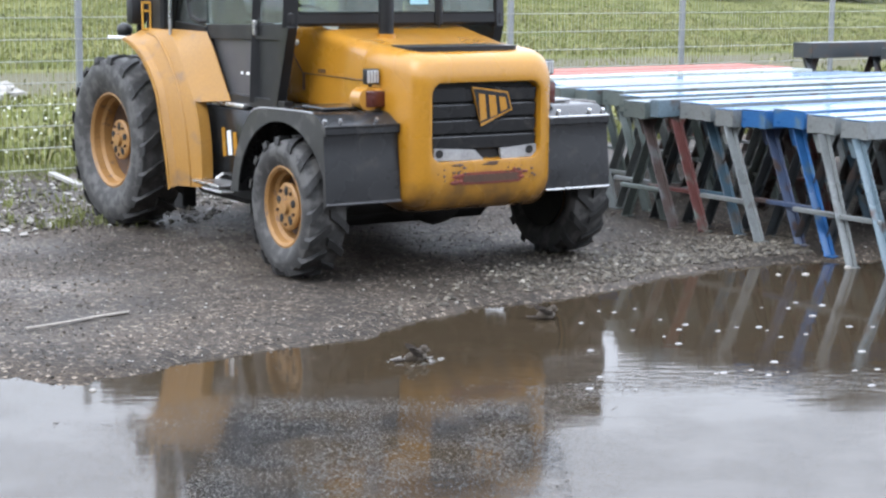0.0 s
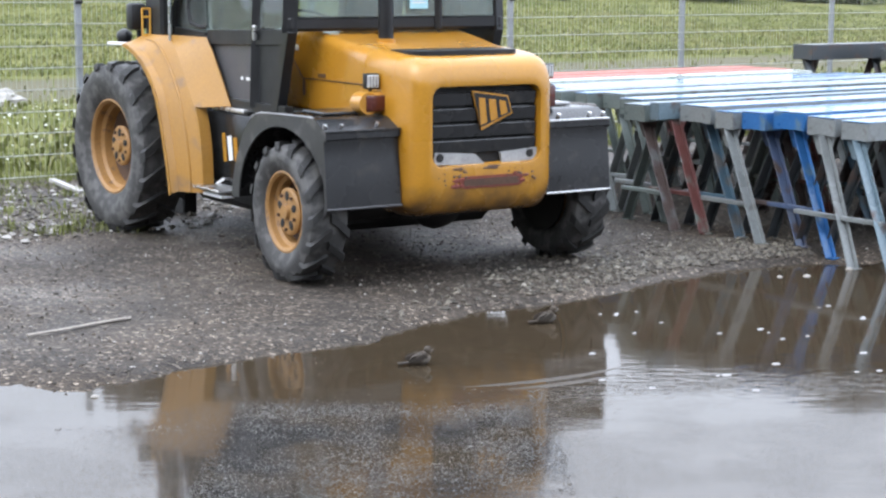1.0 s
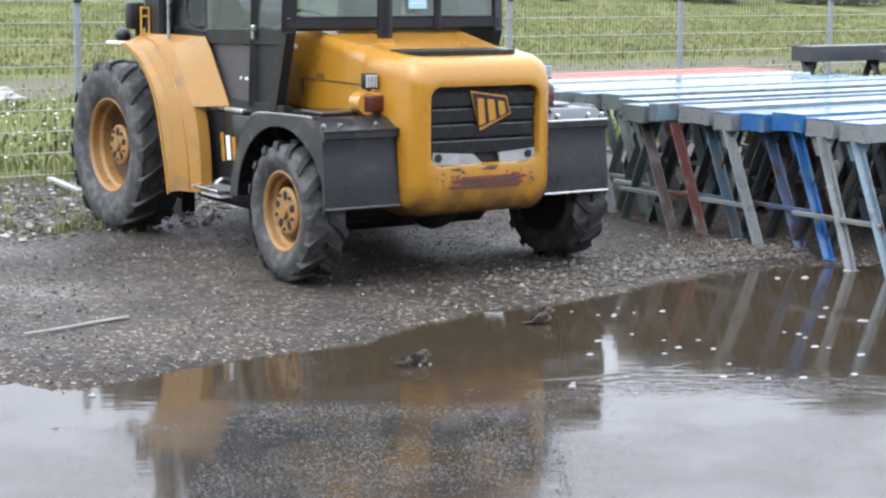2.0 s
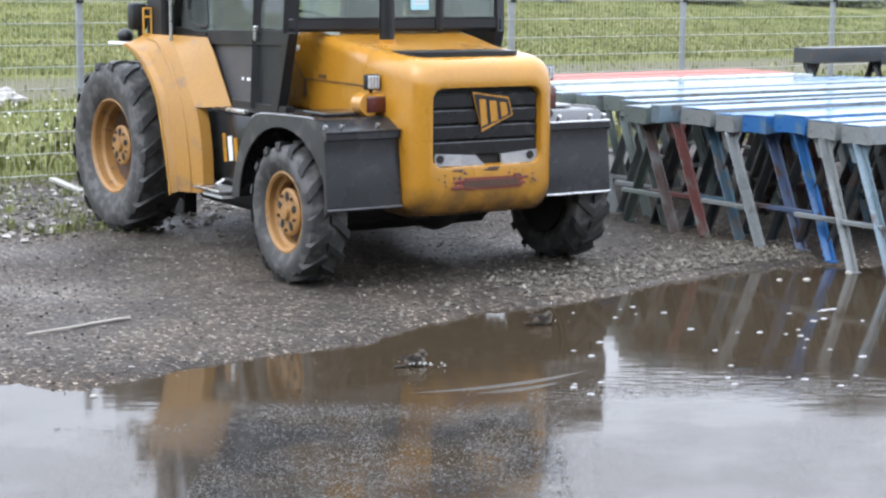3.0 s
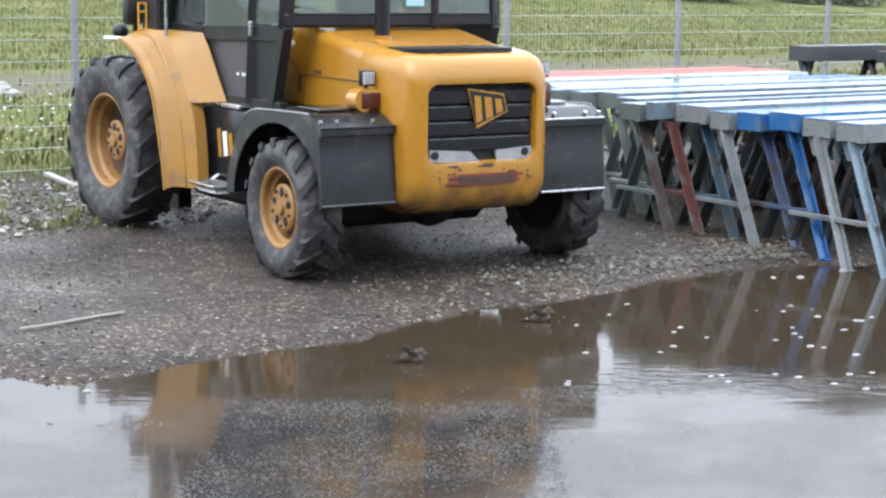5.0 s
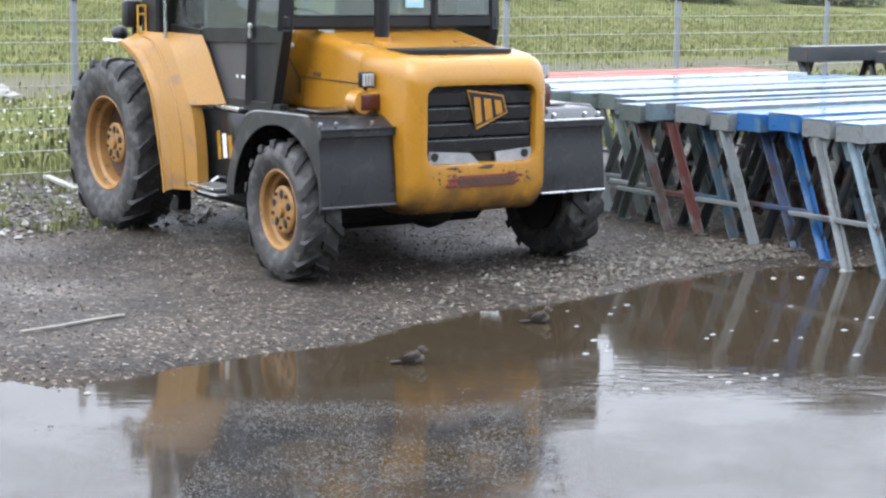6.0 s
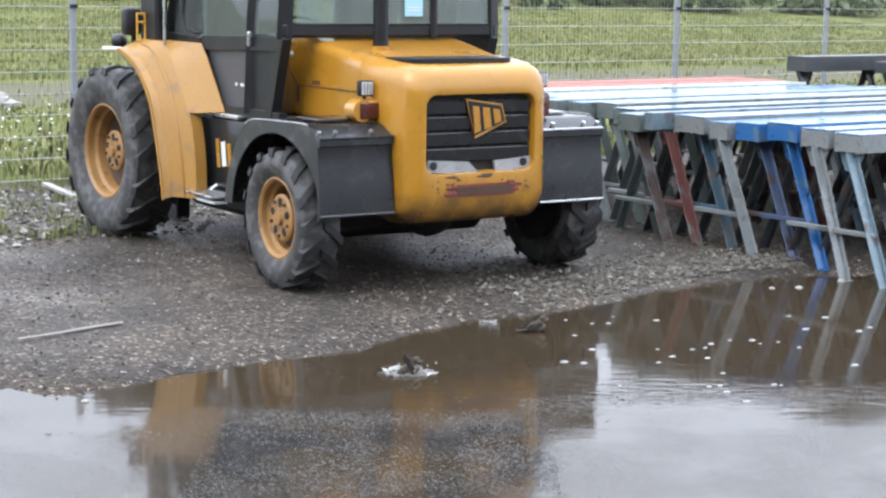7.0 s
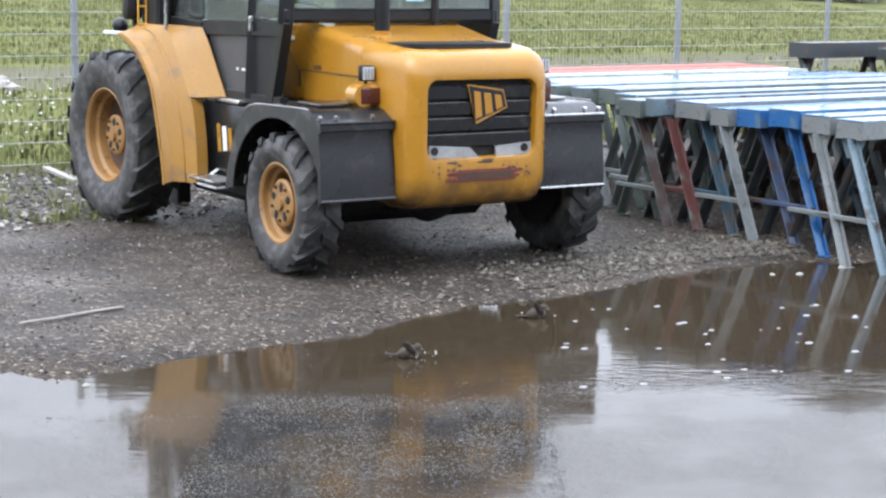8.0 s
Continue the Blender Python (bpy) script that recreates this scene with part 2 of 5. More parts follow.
WATER = water_material()


def ground_material():
    """Damp grit in the yard, darker and glossier by the water; soil with turf beyond the fence."""
    m = bpy.data.materials.new("damp_grit_and_turf")
    m.use_nodes = True
    N, K = m.node_tree.nodes, m.node_tree.links
    b = N["Principled BSDF"]
    pos = N.new("ShaderNodeNewGeometry").outputs["Position"]

    def noise_at(scale, detail=5):
        n = N.new("ShaderNodeTexNoise")
        n.inputs["Scale"].default_value, n.inputs["Detail"].default_value = scale, detail
        K.new(pos, n.inputs["Vector"])
        return n.outputs["Fac"]

    def ramp_of(value, stops):
        r = N.new("ShaderNodeValToRGB")
        K.new(value, r.inputs[0])
        while len(r.color_ramp.elements) < len(stops):
            r.color_ramp.elements.new(0.5)
        for e, (at, c) in zip(r.color_ramp.elements, stops):
            e.position, e.color = at, (*c, 1)
        return r.outputs[0]

    grit = N.new("ShaderNodeTexVoronoi")
    grit.inputs["Scale"].default_value = 55
    K.new(pos, grit.inputs["Vector"])
    apart = N.new("ShaderNodeSeparateColor")
    K.new(grit.outputs["Color"], apart.inputs[0])
    pebble = ramp_of(apart.outputs[0], [(0.0, (0.0142, 0.0114, 0.0086)), (0.5, (0.0357, 0.0286, 0.0222)), (0.86, (0.0636, 0.0516, 0.0404)), (0.965, (0.20, 0.178, 0.150))])
    tone = ramp_of(noise_at(1.1), [(0.3, (0.5, 0.48, 0.46)), (0.7, (1.5, 1.4, 1.3))])
    mixed = N.new("ShaderNodeMixRGB")
    mixed.blend_type, mixed.inputs["Fac"].default_value = "MULTIPLY", 1.0
    K.new(pebble, mixed.inputs[1]), K.new(tone, mixed.inputs[2])
    turf = ramp_of(noise_at(0.45, 9), [(0.32, (0.062, 0.075, 0.026)), (0.5, (0.115, 0.122, 0.044)), (0.68, (0.175, 0.172, 0.072))])
    away = N.new("ShaderNodeVectorMath")
    away.operation = "DOT_PRODUCT"
    away.inputs[1].default_value = (-0.562, 0.827, 0)
    K.new(pos, away.inputs[0])
    wobble = N.new("ShaderNodeMath")
    wobble.operation = "MULTIPLY_ADD"
    wobble.inputs[1].default_value = 1.4
    K.new(noise_at(1.6), wobble.inputs[0]), K.new(away.outputs["Value"], wobble.inputs[2])
    edge = N.new("ShaderNodeMapRange")
    edge.inputs["From Min"].default_value, edge.inputs["From Max"].default_value = 15.8, 16.5
    K.new(wobble.outputs[0], edge.inputs["Value"])
    def band_of(a, c):
        r = N.new("ShaderNodeMapRange")
        r.inputs["From Min"].default_value, r.inputs["From Max"].default_value = a, c
        K.new(wobble.outputs[0], r.inputs["Value"])
        return r.outputs[0]

    bare = N.new("ShaderNodeMath")
    bare.operation = "MULTIPLY"
    K.new(band_of(25.0, 27.0), bare.inputs[0]), K.new(band_of(32.2, 31.2), bare.inputs[1])
    soil = N.new("ShaderNodeMixRGB")
    part_bare = N.new("ShaderNodeMath")
    part_bare.operation, part_bare.inputs[1].default_value = "MULTIPLY", 0.8
    soil.inputs[2].default_value = (0.125, 0.115, 0.088, 1)
    K.new(bare.outputs[0], part_bare.inputs[0]), K.new(part_bare.outputs[0], soil.inputs[0]), K.new(turf, soil.inputs[1])
    turf = soil.outputs[0]
    cover = N.new("ShaderNodeMixRGB")
    K.new(edge.outputs[0], cover.inputs[0]), K.new(mixed.outputs[0], cover.inputs[1]), K.new(turf, cover.inputs[2])
    K.new(cover.outputs[0], b.inputs["Base Color"])
    damp = N.new("ShaderNodeMapRange")
    damp.inputs["From Min"].default_value, damp.inputs["From Max"].default_value = 0.35, 0.65
    damp.inputs["To Min"].default_value, damp.inputs["To Max"].default_value = 0.5, 0.85
    K.new(noise_at(0.7), damp.inputs["Value"])
    dry = N.new("ShaderNodeMath")
    dry.operation, dry.use_clamp = "ADD", True
    K.new(damp.outputs[0], dry.inputs[0]), K.new(edge.outputs[0], dry.inputs[1])
    K.new(dry.outputs[0], b.inputs["Roughness"])
    sheen = N.new("ShaderNodeMapRange")
    sheen.inputs["To Min"].default_value, sheen.inputs["To Max"].default_value = 0.35, 0.03
    K.new(edge.outputs[0], sheen.inputs["Value"])
    K.new(sheen.outputs[0], b.inputs["Specular IOR Level"])
    lump = N.new("ShaderNodeBump")
    lump.inputs["Strength"].default_value, lump.inputs["Distance"].default_value = 0.75, 0.012
    K.new(grit.outputs["Distance"], lump.inputs["Height"])
    K.new(lump.outputs["Normal"], b.inputs["Normal"])
    return m


GROUND = ground_material()
STONES = material("mixed_gravel", (0.080, 0.066, 0.053), 0.55, vary=0.3, scale=20, fine=120, bump=0.3, spec=0.3, per="island", spread=0.75)
WETSTONES = material("wet_dark_grit", (0.066, 0.061, 0.055), 0.35, vary=0.3, scale=20, fine=120, bump=0.3, spec=0.4, per="island", spread=0.95)
LIGHTSTONES = material("pale_crushed_stone", (0.095, 0.083, 0.066), 0.55, vary=0.3, scale=20, fine=120, bump=0.3, spec=0.3, per="island", spread=0.6)
GRASS = material("grass_blades", (0.145, 0.158, 0.052), 0.6, vary=0.42, scale=0.5, bump=0.0, spec=0.08, per="island", spread=0.28)
STRAW = material("dry_grass_blades", (0.235, 0.225, 0.10), 0.7, vary=0.35, scale=0.5, bump=0.0, spec=0.08, per="island", spread=0.28)
LEAF = material("bush_leaves", (0.072, 0.098, 0.032), 0.6, vary=0.35, scale=1.5, bump=0.0, per="island", spread=0.6)
BARK = material("bush_bark", (0.09, 0.07, 0.05), 0.85, vary=0.3, bump=0.4)
PETAL = material("white_petals", (0.72, 0.72, 0.66), 0.6, vary=0.1, bump=0.0)
FEATHER = material("streaked_brown_feathers", (0.05, 0.037, 0.025), 0.75, vary=0.5, scale=45, fine=160, bump=0.3, dirt=(0.02, 0.014, 0.010), dirt_amount=0.47)
DARKFEATHER = material("dark_brown_feathers", (0.03, 0.022, 0.016), 0.75, vary=0.4, scale=60, fine=160, bump=0.3, dirt=(0.12, 0.1, 0.075), dirt_amount=0.36)
PALEFEATHER = material("buff_grey_feathers", (0.11, 0.094, 0.076), 0.75, vary=0.25, scale=60, fine=160, bump=0.2)
BEAK = material("horn_grey_beak", (0.12, 0.10, 0.08), 0.4, vary=0.1, bump=0.0)
FLECK = material("rain_struck_water", (0.27, 0.27, 0.27), 0.12, vary=0.2, bump=0.05, scale=40)
SPRAY = material("white_splashed_water", (0.38, 0.375, 0.36), 0.15, vary=0.1, bump=0.05, scale=40)


# ---- mesh helpers ----
def mesh_of(name, bm, mat, smooth=35):
    bmesh.ops.recalc_face_normals(bm, faces=bm.faces)
    me = bpy.data.meshes.new(name)
    bm.to_mesh(me)
    bm.free()
    me.materials.append(mat)
    if smooth:
        me.polygons.foreach_set("use_smooth", [True] * len(me.polygons))
        me.set_sharp_from_angle(angle=radians(smooth))
    return me


def part(name, bm, mat, parent, label="", smooth=35):
    ob = new(name, mesh_of(name, bm, mat, smooth))
    ob.parent = parent
    if label:
        tagged(ob, label)
    return ob


def thing(name, label, category, group="", kind="", at=None):
    ob = new(name)
    ob.empty_display_size = 0.1
    if at is not None:
        ob.matrix_basis = at
    return tagged(ob, label, category, group, kind)


def join(bm, other, m=None):
    me = bpy.data.meshes.new("joined")
    other.to_mesh(me)
    other.free()
    if m is not None:
        me.transform(m)
    bm.from_mesh(me)
    bpy.data.meshes.remove(me)


def box(bm, centre, size, bevel=0.0, turn=(0, 0, 0), steps=1):
    b = bmesh.new()
    bmesh.ops.create_cube(b, size=1)
    bmesh.ops.scale(b, vec=size, verts=b.verts)
    if bevel:
        bmesh.ops.bevel(b, geom=list(b.edges), offset=min(bevel, min(size) * 0.45), segments=steps, affect="EDGES", profile=0.5)
    join(bm, b, pose(*centre, *turn))
    return bm


def bar(bm, a, c, width, depth, up=(0, 0, 1), bevel=0.003):
    """A straight bar of rectangular section from a to c."""
    a, c = Vector(a), Vector(c)
    z = (c - a).normalized()
    x = Vector(up).cross(z)
    x = x.normalized() if x.length > 1e-4 else Vector((1, 0, 0))
    y = z.cross(x)
    m = Matrix((x, y, z)).transposed().to_4x4()
    b = bmesh.new()
    bmesh.ops.create_cube(b, size=1)
    bmesh.ops.scale(b, vec=(width, depth, (c - a).length), verts=b.verts)
    if bevel:
        bmesh.ops.bevel(b, geom=list(b.edges), offset=bevel, segments=1, affect="EDGES")
    join(bm, b, Matrix.Translation((a + c) / 2) @ m)
    return bm


def rod(bm, a, c, r, sides=10, r2=None):
    a, c = Vector(a), Vector(c)
    b = bmesh.new()
    bmesh.ops.create_cone(b, cap_ends=True, segments=sides, radius1=r, radius2=r if r2 is None else r2, depth=(c - a).length)
    join(bm, b, Matrix.Translation((a + c) / 2) @ (c - a).to_track_quat("Z", "Y").to_matrix().to_4x4())
    return bm


def pipe(bm, points, r, sides=8):
    for a, c in zip(points, points[1:]):
        rod(bm, a, c, r, sides)
    return bm


def tube(bm, points, r, sides=8):
    """One bent tube through the points."""
    pts = [Vector(p) for p in points]
    rows = []
    for i, p in enumerate(pts):
        d = (pts[min(i + 1, len(pts) - 1)] - pts[max(i - 1, 0)]).normalized()
        x = d.cross(Vector((0.13, 0.97, 0.2))).normalized()
        y = d.cross(x)
        rows.append([bm.verts.new(p + r * (x * math.cos(2 * math.pi * k / sides) + y * math.sin(2 * math.pi * k / sides))) for k in range(sides)])
    for p, q in zip(rows, rows[1:]):
        for k in range(sides):
            bm.faces.new((p[k], p[(k + 1) % sides], q[(k + 1) % sides], q[k]))
    bm.faces.new(rows[0]), bm.faces.new(rows[-1])
    return bm


def ball(bm, centre, size, div=2, turn=(0, 0, 0)):
    b = bmesh.new()
    bmesh.ops.create_icosphere(b, subdivisions=div, radius=1)
    bmesh.ops.scale(b, vec=size, verts=b.verts)
    join(bm, b, pose(*centre, *turn))
    return bm


def lathe(bm, profile, segs=48, closed=True):
    """Turns (radius, y) points about the y axis."""
    rings = []
    for i in range(segs):
        a = 2 * math.pi * i / segs
        rings.append([bm.verts.new((r * math.cos(a), y, r * math.sin(a))) for r, y in profile])
    n = len(profile)
    for i in range(segs):
        p, q = rings[i], rings[(i + 1) % segs]
        for j in range(n if closed else n - 1):
            bm.faces.new((p[j], p[(j + 1) % n], q[(j + 1) % n], q[j]))
    return bm


def loft(bm, curves, thick=0.0):
    """A skin across curves of equal length; thick gives it depth along its normals."""
    rows = [[bm.verts.new(v) for v in c] for c in curves]
    faces = [bm.faces.new((p[i], p[i + 1], q[i + 1], q[i])) for p, q in zip(rows, rows[1:]) for i in range(len(p) - 1)]
    if thick:
        bmesh.ops.recalc_face_normals(bm, faces=faces)
        bmesh.ops.solidify(bm, geom=faces, thickness=thick)
    return bm


def plate(bm, outline, a, c, axis="x"):
    """A flat outline of (p, q) points drawn out from a to c along an axis."""
    def at(p, q, d):
        return {"x": (d, p, q), "y": (p, d, q), "z": (p, q, d)}[axis]
    one, two = ([bm.verts.new(at(p, q, d)) for p, q in outline] for d in (a, c))
    bm.faces.new(one), bm.faces.new(two)
    for i in range(len(one)):
        j = (i + 1) % len(one)
        bm.faces.new((one[i], one[j], two[j], two[i]))
    return bm


def rounded(w, h, r, n=5, cx=0.0, cy=0.0):
    pts = []
    for sx, sy, a0 in ((1, 1, 0), (-1, 1, 90), (-1, -1, 180), (1, -1, 270)):
        for i in range(n + 1):
            a = radians(a0 + 90 * i / n)
            pts.append((cx + sx * (w / 2 - r) + r * math.cos(a), cy + sy * (h / 2 - r) + r * math.sin(a)))
    return pts


def smoothed(points, n):
    """n points along a smooth curve through the points given."""
    pts = [Vector(p) for p in points]
    out = []
    for k in range(n):
        t = k / (n - 1) * (len(pts) - 1)
        i = min(int(t), len(pts) - 2)
        f = t - i
        p0, p1, p2, p3 = pts[max(i - 1, 0)], pts[i], pts[i + 1], pts[min(i + 2, len(pts) - 1)]
        out.append(0.5 * ((2 * p1) + (p2 - p0) * f + (2 * p0 - 5 * p1 + 4 * p2 - p3) * f * f + (3 * p1 - p0 - 3 * p2 + p3) * f ** 3))
    return out


# ---- ground and puddle ----
TURN = 34.19                       # the fence and the trestles run this way
ALONG = Vector((math.cos(radians(TURN)), math.sin(radians(TURN)), 0))
ACROSS = Vector((math.sin(radians(TURN)), -math.cos(radians(TURN)), 0))
WATER_Z = -0.055
SHORE_X = (-9.118, -3.242, -2.128, -1.773, -1.439, -1.105, -0.435, -0.132, 0.223, 0.739, 1.124, 1.54, 2.097, 2.583, 3.049, 5.066, 12.157)
SHORE_Y = (8.409, 8.257, 8.105, 7.953, 8.206, 8.591, 9.057, 9.493, 9.959, 10.253, 10.648, 11.114, 11.54, 11.702, 11.752, 12.36, 14.183)


def shore(x, y):
    """How far a place lies from the water's edge; negative in the water."""
    return (y - np.interp(x, SHORE_X, SHORE_Y)) * 0.78


def rough_noise(x, y, scale):
    x, y = x * scale, y * scale
    return (np.sin(1.7 * x + 2.3 * y + 0.4) * np.sin(2.9 * x - 1.3 * y + 1.1) + 0.6 * np.sin(5.1 * x + 3.7 * y) * np.sin(4.3 * y - 3.1 * x + 2.0)
            + 0.35 * np.sin(9.7 * x - 7.9 * y + 0.7) * np.sin(8.3 * x + 11.1 * y))


def ground_z(x, y):
    x, y = np.asarray(x, float), np.asarray(y, float)
    s = shore(x, y) + 0.035 * rough_noise(x, y, 2.1) + 0.02 * rough_noise(x, y, 7.0)
    land = WATER_Z * np.exp(-np.maximum(s, 0) / 0.14)
    bed = WATER_Z - 0.05 * (1 - np.exp(np.minimum(s, 0) / 0.9))
    film = np.clip((7.85 - y + 0.25 * x) / 0.5, 0, 1) * 0.032
    z = np.where(s > 0, land + 0.004 * rough_noise(x, y, 3.0) * np.clip(s * 2, 0, 1), np.minimum(bed + film * (y > 2), WATER_Z - 0.006))
    beyond = np.clip(0.827 * y - 0.562 * x - 40, 0, 130)
    return z + 0.045 * beyond * np.clip(beyond / 30, 0, 1)


def make_ground():
    far = np.cumsum(0.08 * 1.16 ** np.arange(45))
    xs = np.concatenate([-6 - far[::-1], np.linspace(-6, 8, 351), 8 + far])
    ys = np.concatenate([4 - far[::-1], np.linspace(4, 17, 326), 17 + far])
    X, Y = np.meshgrid(xs, ys)
    Z = ground_z(X, Y)
    nx, ny = len(xs), len(ys)
    i = (np.arange(ny - 1)[:, None] * nx + np.arange(nx - 1)[None]).ravel()
    me = bpy.data.meshes.new("ground")
    me.from_pydata(np.stack([X.ravel(), Y.ravel(), Z.ravel()], 1).tolist(), [], np.stack([i, i + 1, i + nx + 1, i + nx], 1).tolist())
    me.polygons.foreach_set("use_smooth", [True] * len(me.polygons))
    me.materials.append(GROUND)
    tagged(new("ground", me), "wet dark gravel yard with turf beyond the fence", "ground", kind="structure")


def make_water():
    bm = bmesh.new()
    far = [(12, 14.0), (12, -6), (-9, -6)]
    outline = [(x, y + 0.35) for x, y in zip(SHORE_X, SHORE_Y)] + far[1:]
    bm.faces.new([bm.verts.new((x, y, WATER_Z)) for x, y in outline])
    bmesh.ops.triangulate(bm, faces=bm.faces)
    ob = new("water", mesh_of("water", bm, WATER, 0))
    tagged(ob, "shallow brown rain puddle mirroring sky and machine", "puddle", kind="structure")


OCTA = [(1, 0, 0), (0, 1, 0), (-1, 0, 0), (0, -1, 0), (0, 0, 1), (0, 0, -1)]
OCTF = [(0, 1, 4), (1, 2, 4), (2, 3, 4), (3, 0, 4), (1, 0, 5), (2, 1, 5), (3, 2, 5), (0, 3, 5)]


def scatter(name, places, sizes, mat, label, sink=0.25, flat=0.65):
    """Many small uneven stones as one sheet of stuff."""
    rng = np.random.default_rng(len(name) * 7 + len(places))
    n = len(places)
    base = np.array(OCTA, float)
    v = base[None] * rng.uniform(0.6, 1.25, (n, 6, 3)) + rng.uniform(-0.22, 0.22, (n, 6, 3))
    a = rng.uniform(0, 2 * np.pi, n)
    c, s = np.cos(a)[:, None], np.sin(a)[:, None]
    x, y = v[..., 0] * c - v[..., 1] * s, v[..., 0] * s + v[..., 1] * c
    v = np.stack([x, y * 0.85, v[..., 2] * flat], 2) * sizes[:, None, None] + places[:, None]
    v[..., 2] += (sizes * flat * (1 - 2 * sink))[:, None]
    faces = (np.array(OCTF)[None] + 6 * np.arange(n)[:, None, None]).reshape(-1, 3)
    me = bpy.data.meshes.new(name)
    me.from_pydata(v.reshape(-1, 3).tolist(), [], faces.tolist())
    me.materials.append(mat)
    return tagged(new(name, me), label, "gravel", kind="stuff")


def on_ground(x, y):
    return np.stack([x, y, ground_z(x, y)], 1)


def make_gravel():
    rng = np.random.default_rng(5)
    x, y = rng.uniform(-5.5, 6, 26000), 7.2 + 9.5 * rng.uniform(0, 1, 26000) ** 1.25
    keep = (shore(x, y) > -0.05)
    x, y = x[keep], y[keep]
    scatter("gravel", on_ground(x, y), 0.004 + 0.011 * rng.uniform(0, 1, len(x)) ** 3, STONES, "loose grey and brown gravel on damp ground")
    # paler crushed stone banked along the shore before the trestles
    x = rng.uniform(-0.5, 2.6, 5200)
    y = np.interp(x, SHORE_X, SHORE_Y) + 0.12 + np.abs(rng.normal(0, 0.55, 5200))
    keep = (y < np.interp(x, (0.1, 0.8, 2.6), (10.6, 12.3, 12.6))) & (rng.uniform(0, 1, 5200) < np.clip((x + 0.5) / 1.6 + 0.25 * rough_noise(x, y, 2.0), 0.05, 1) ** 1.5)
    x, y = x[keep], y[keep]
    scatter("crushed_stone", on_ground(x, y), 0.006 + 0.02 * rng.uniform(0, 1, len(x)) ** 2.6, LIGHTSTONES, "pale crushed stone banked along the puddle edge")
    x = rng.uniform(0.3, 2.4, 90)
    y = np.interp(x, SHORE_X, SHORE_Y) + 0.2 + np.abs(rng.normal(0, 0.5, 90))
    scatter("larger_stones", on_ground(x, y), 0.014 + 0.016 * rng.uniform(0, 1, 90), TAN, "larger pale stones among the gravel", 0.3)
    # coarse rubble by the big wheel and along the fence foot
    u, w = rng.uniform(-1.5, 4.5, 3600), 11.8 + 3.4 * rng.uniform(0, 1, 3600)
    p = [ALONG * (a + 5.0) - ACROSS * b for a, b in zip(u, w)]
    x, y = np.array([q.x for q in p]), np.array([q.y for q in p])
    keep = (x < -1.7) & (y < 17)
    scatter("rubble", on_ground(x[keep], y[keep]), (0.008 + 0.035 * rng.uniform(0, 1, len(x)) ** 3)[keep], LIGHTSTONES, "light rubble and shards among weeds by the fence")
    shards = keep & (rng.random(len(x)) < 0.24)
    scatter("pale_shards", on_ground(x[shards], y[shards]), 0.012 + 0.04 * rng.random(shards.sum()) ** 2, CHALK, "white shards of rubble among weeds", 0.3, 0.5)
    x, y = rng.uniform(-4, 4, 1500), 7.6 + 8 * rng.uniform(0, 1, 1500) ** 1.2
    keep = shore(x, y) > 0.02
    x, y = x[keep], y[keep]
    scatter("pale_pebbles", on_ground(x, y), 0.004 + 0.009 * rng.uniform(0, 1, len(x)) ** 2, CHALK, "scattered pale pebbles on dark ground")
    # grit that stands out of the thin film of water
    x, y = rng.uniform(-1.7, 2.8, 230000), rng.uniform(5.6, 8.6, 230000)
    dense = 0.6 + 0.6 * np.clip(rough_noise(x, y, 1.6), -0.7, 0.8)
    band = np.exp(-((y - np.where(x > 0.45, 7.80 + 0.12 * x, np.where(x > -0.95, 7.5, 7.42 + 0.2 * x))) / 0.11) ** 2) + 0.8 * ((x > -0.95) & (x < 0.5) & (y < 7.55)) + 0.55 * ((x > 0.4) & (x < 0.8) & (y > 7.3) & (y < 7.9))
    keep = rng.uniform(0, 1, 230000) < dense * np.clip(band, 0.022, 1) * np.where((x > -0.95) & (x < 0.55), 1.0, np.where(x > 0, 0.6, 0.2))
    x, y = x[keep], y[keep]
    x, y = x * 1.0131, y * 1.0131
    size = 0.0015 + 0.0045 * rng.uniform(0, 1, len(x)) ** 2.2
    scatter("wet_grit", np.stack([x, y, np.full(len(x), WATER_Z)], 1), size, WETSTONES, "dark grit breaking the thin film of water", sink=0.35, flat=0.4)


def make_unseen_wall():
    """An unseen plain wall behind the camera, added to block low sky light."""
    bm = bmesh.new()
    box(bm, (0, -1.4, 2.7), (34, 0.3, 6.2))
    tagged(new("unseen_wall_south", mesh_of("unseen_wall_south", bm, PLASTER, 0)), "plain grey unseen wall added to block low sky light", "wall", kind="structure")


make_ground()
make_water()
make_unseen_wall()


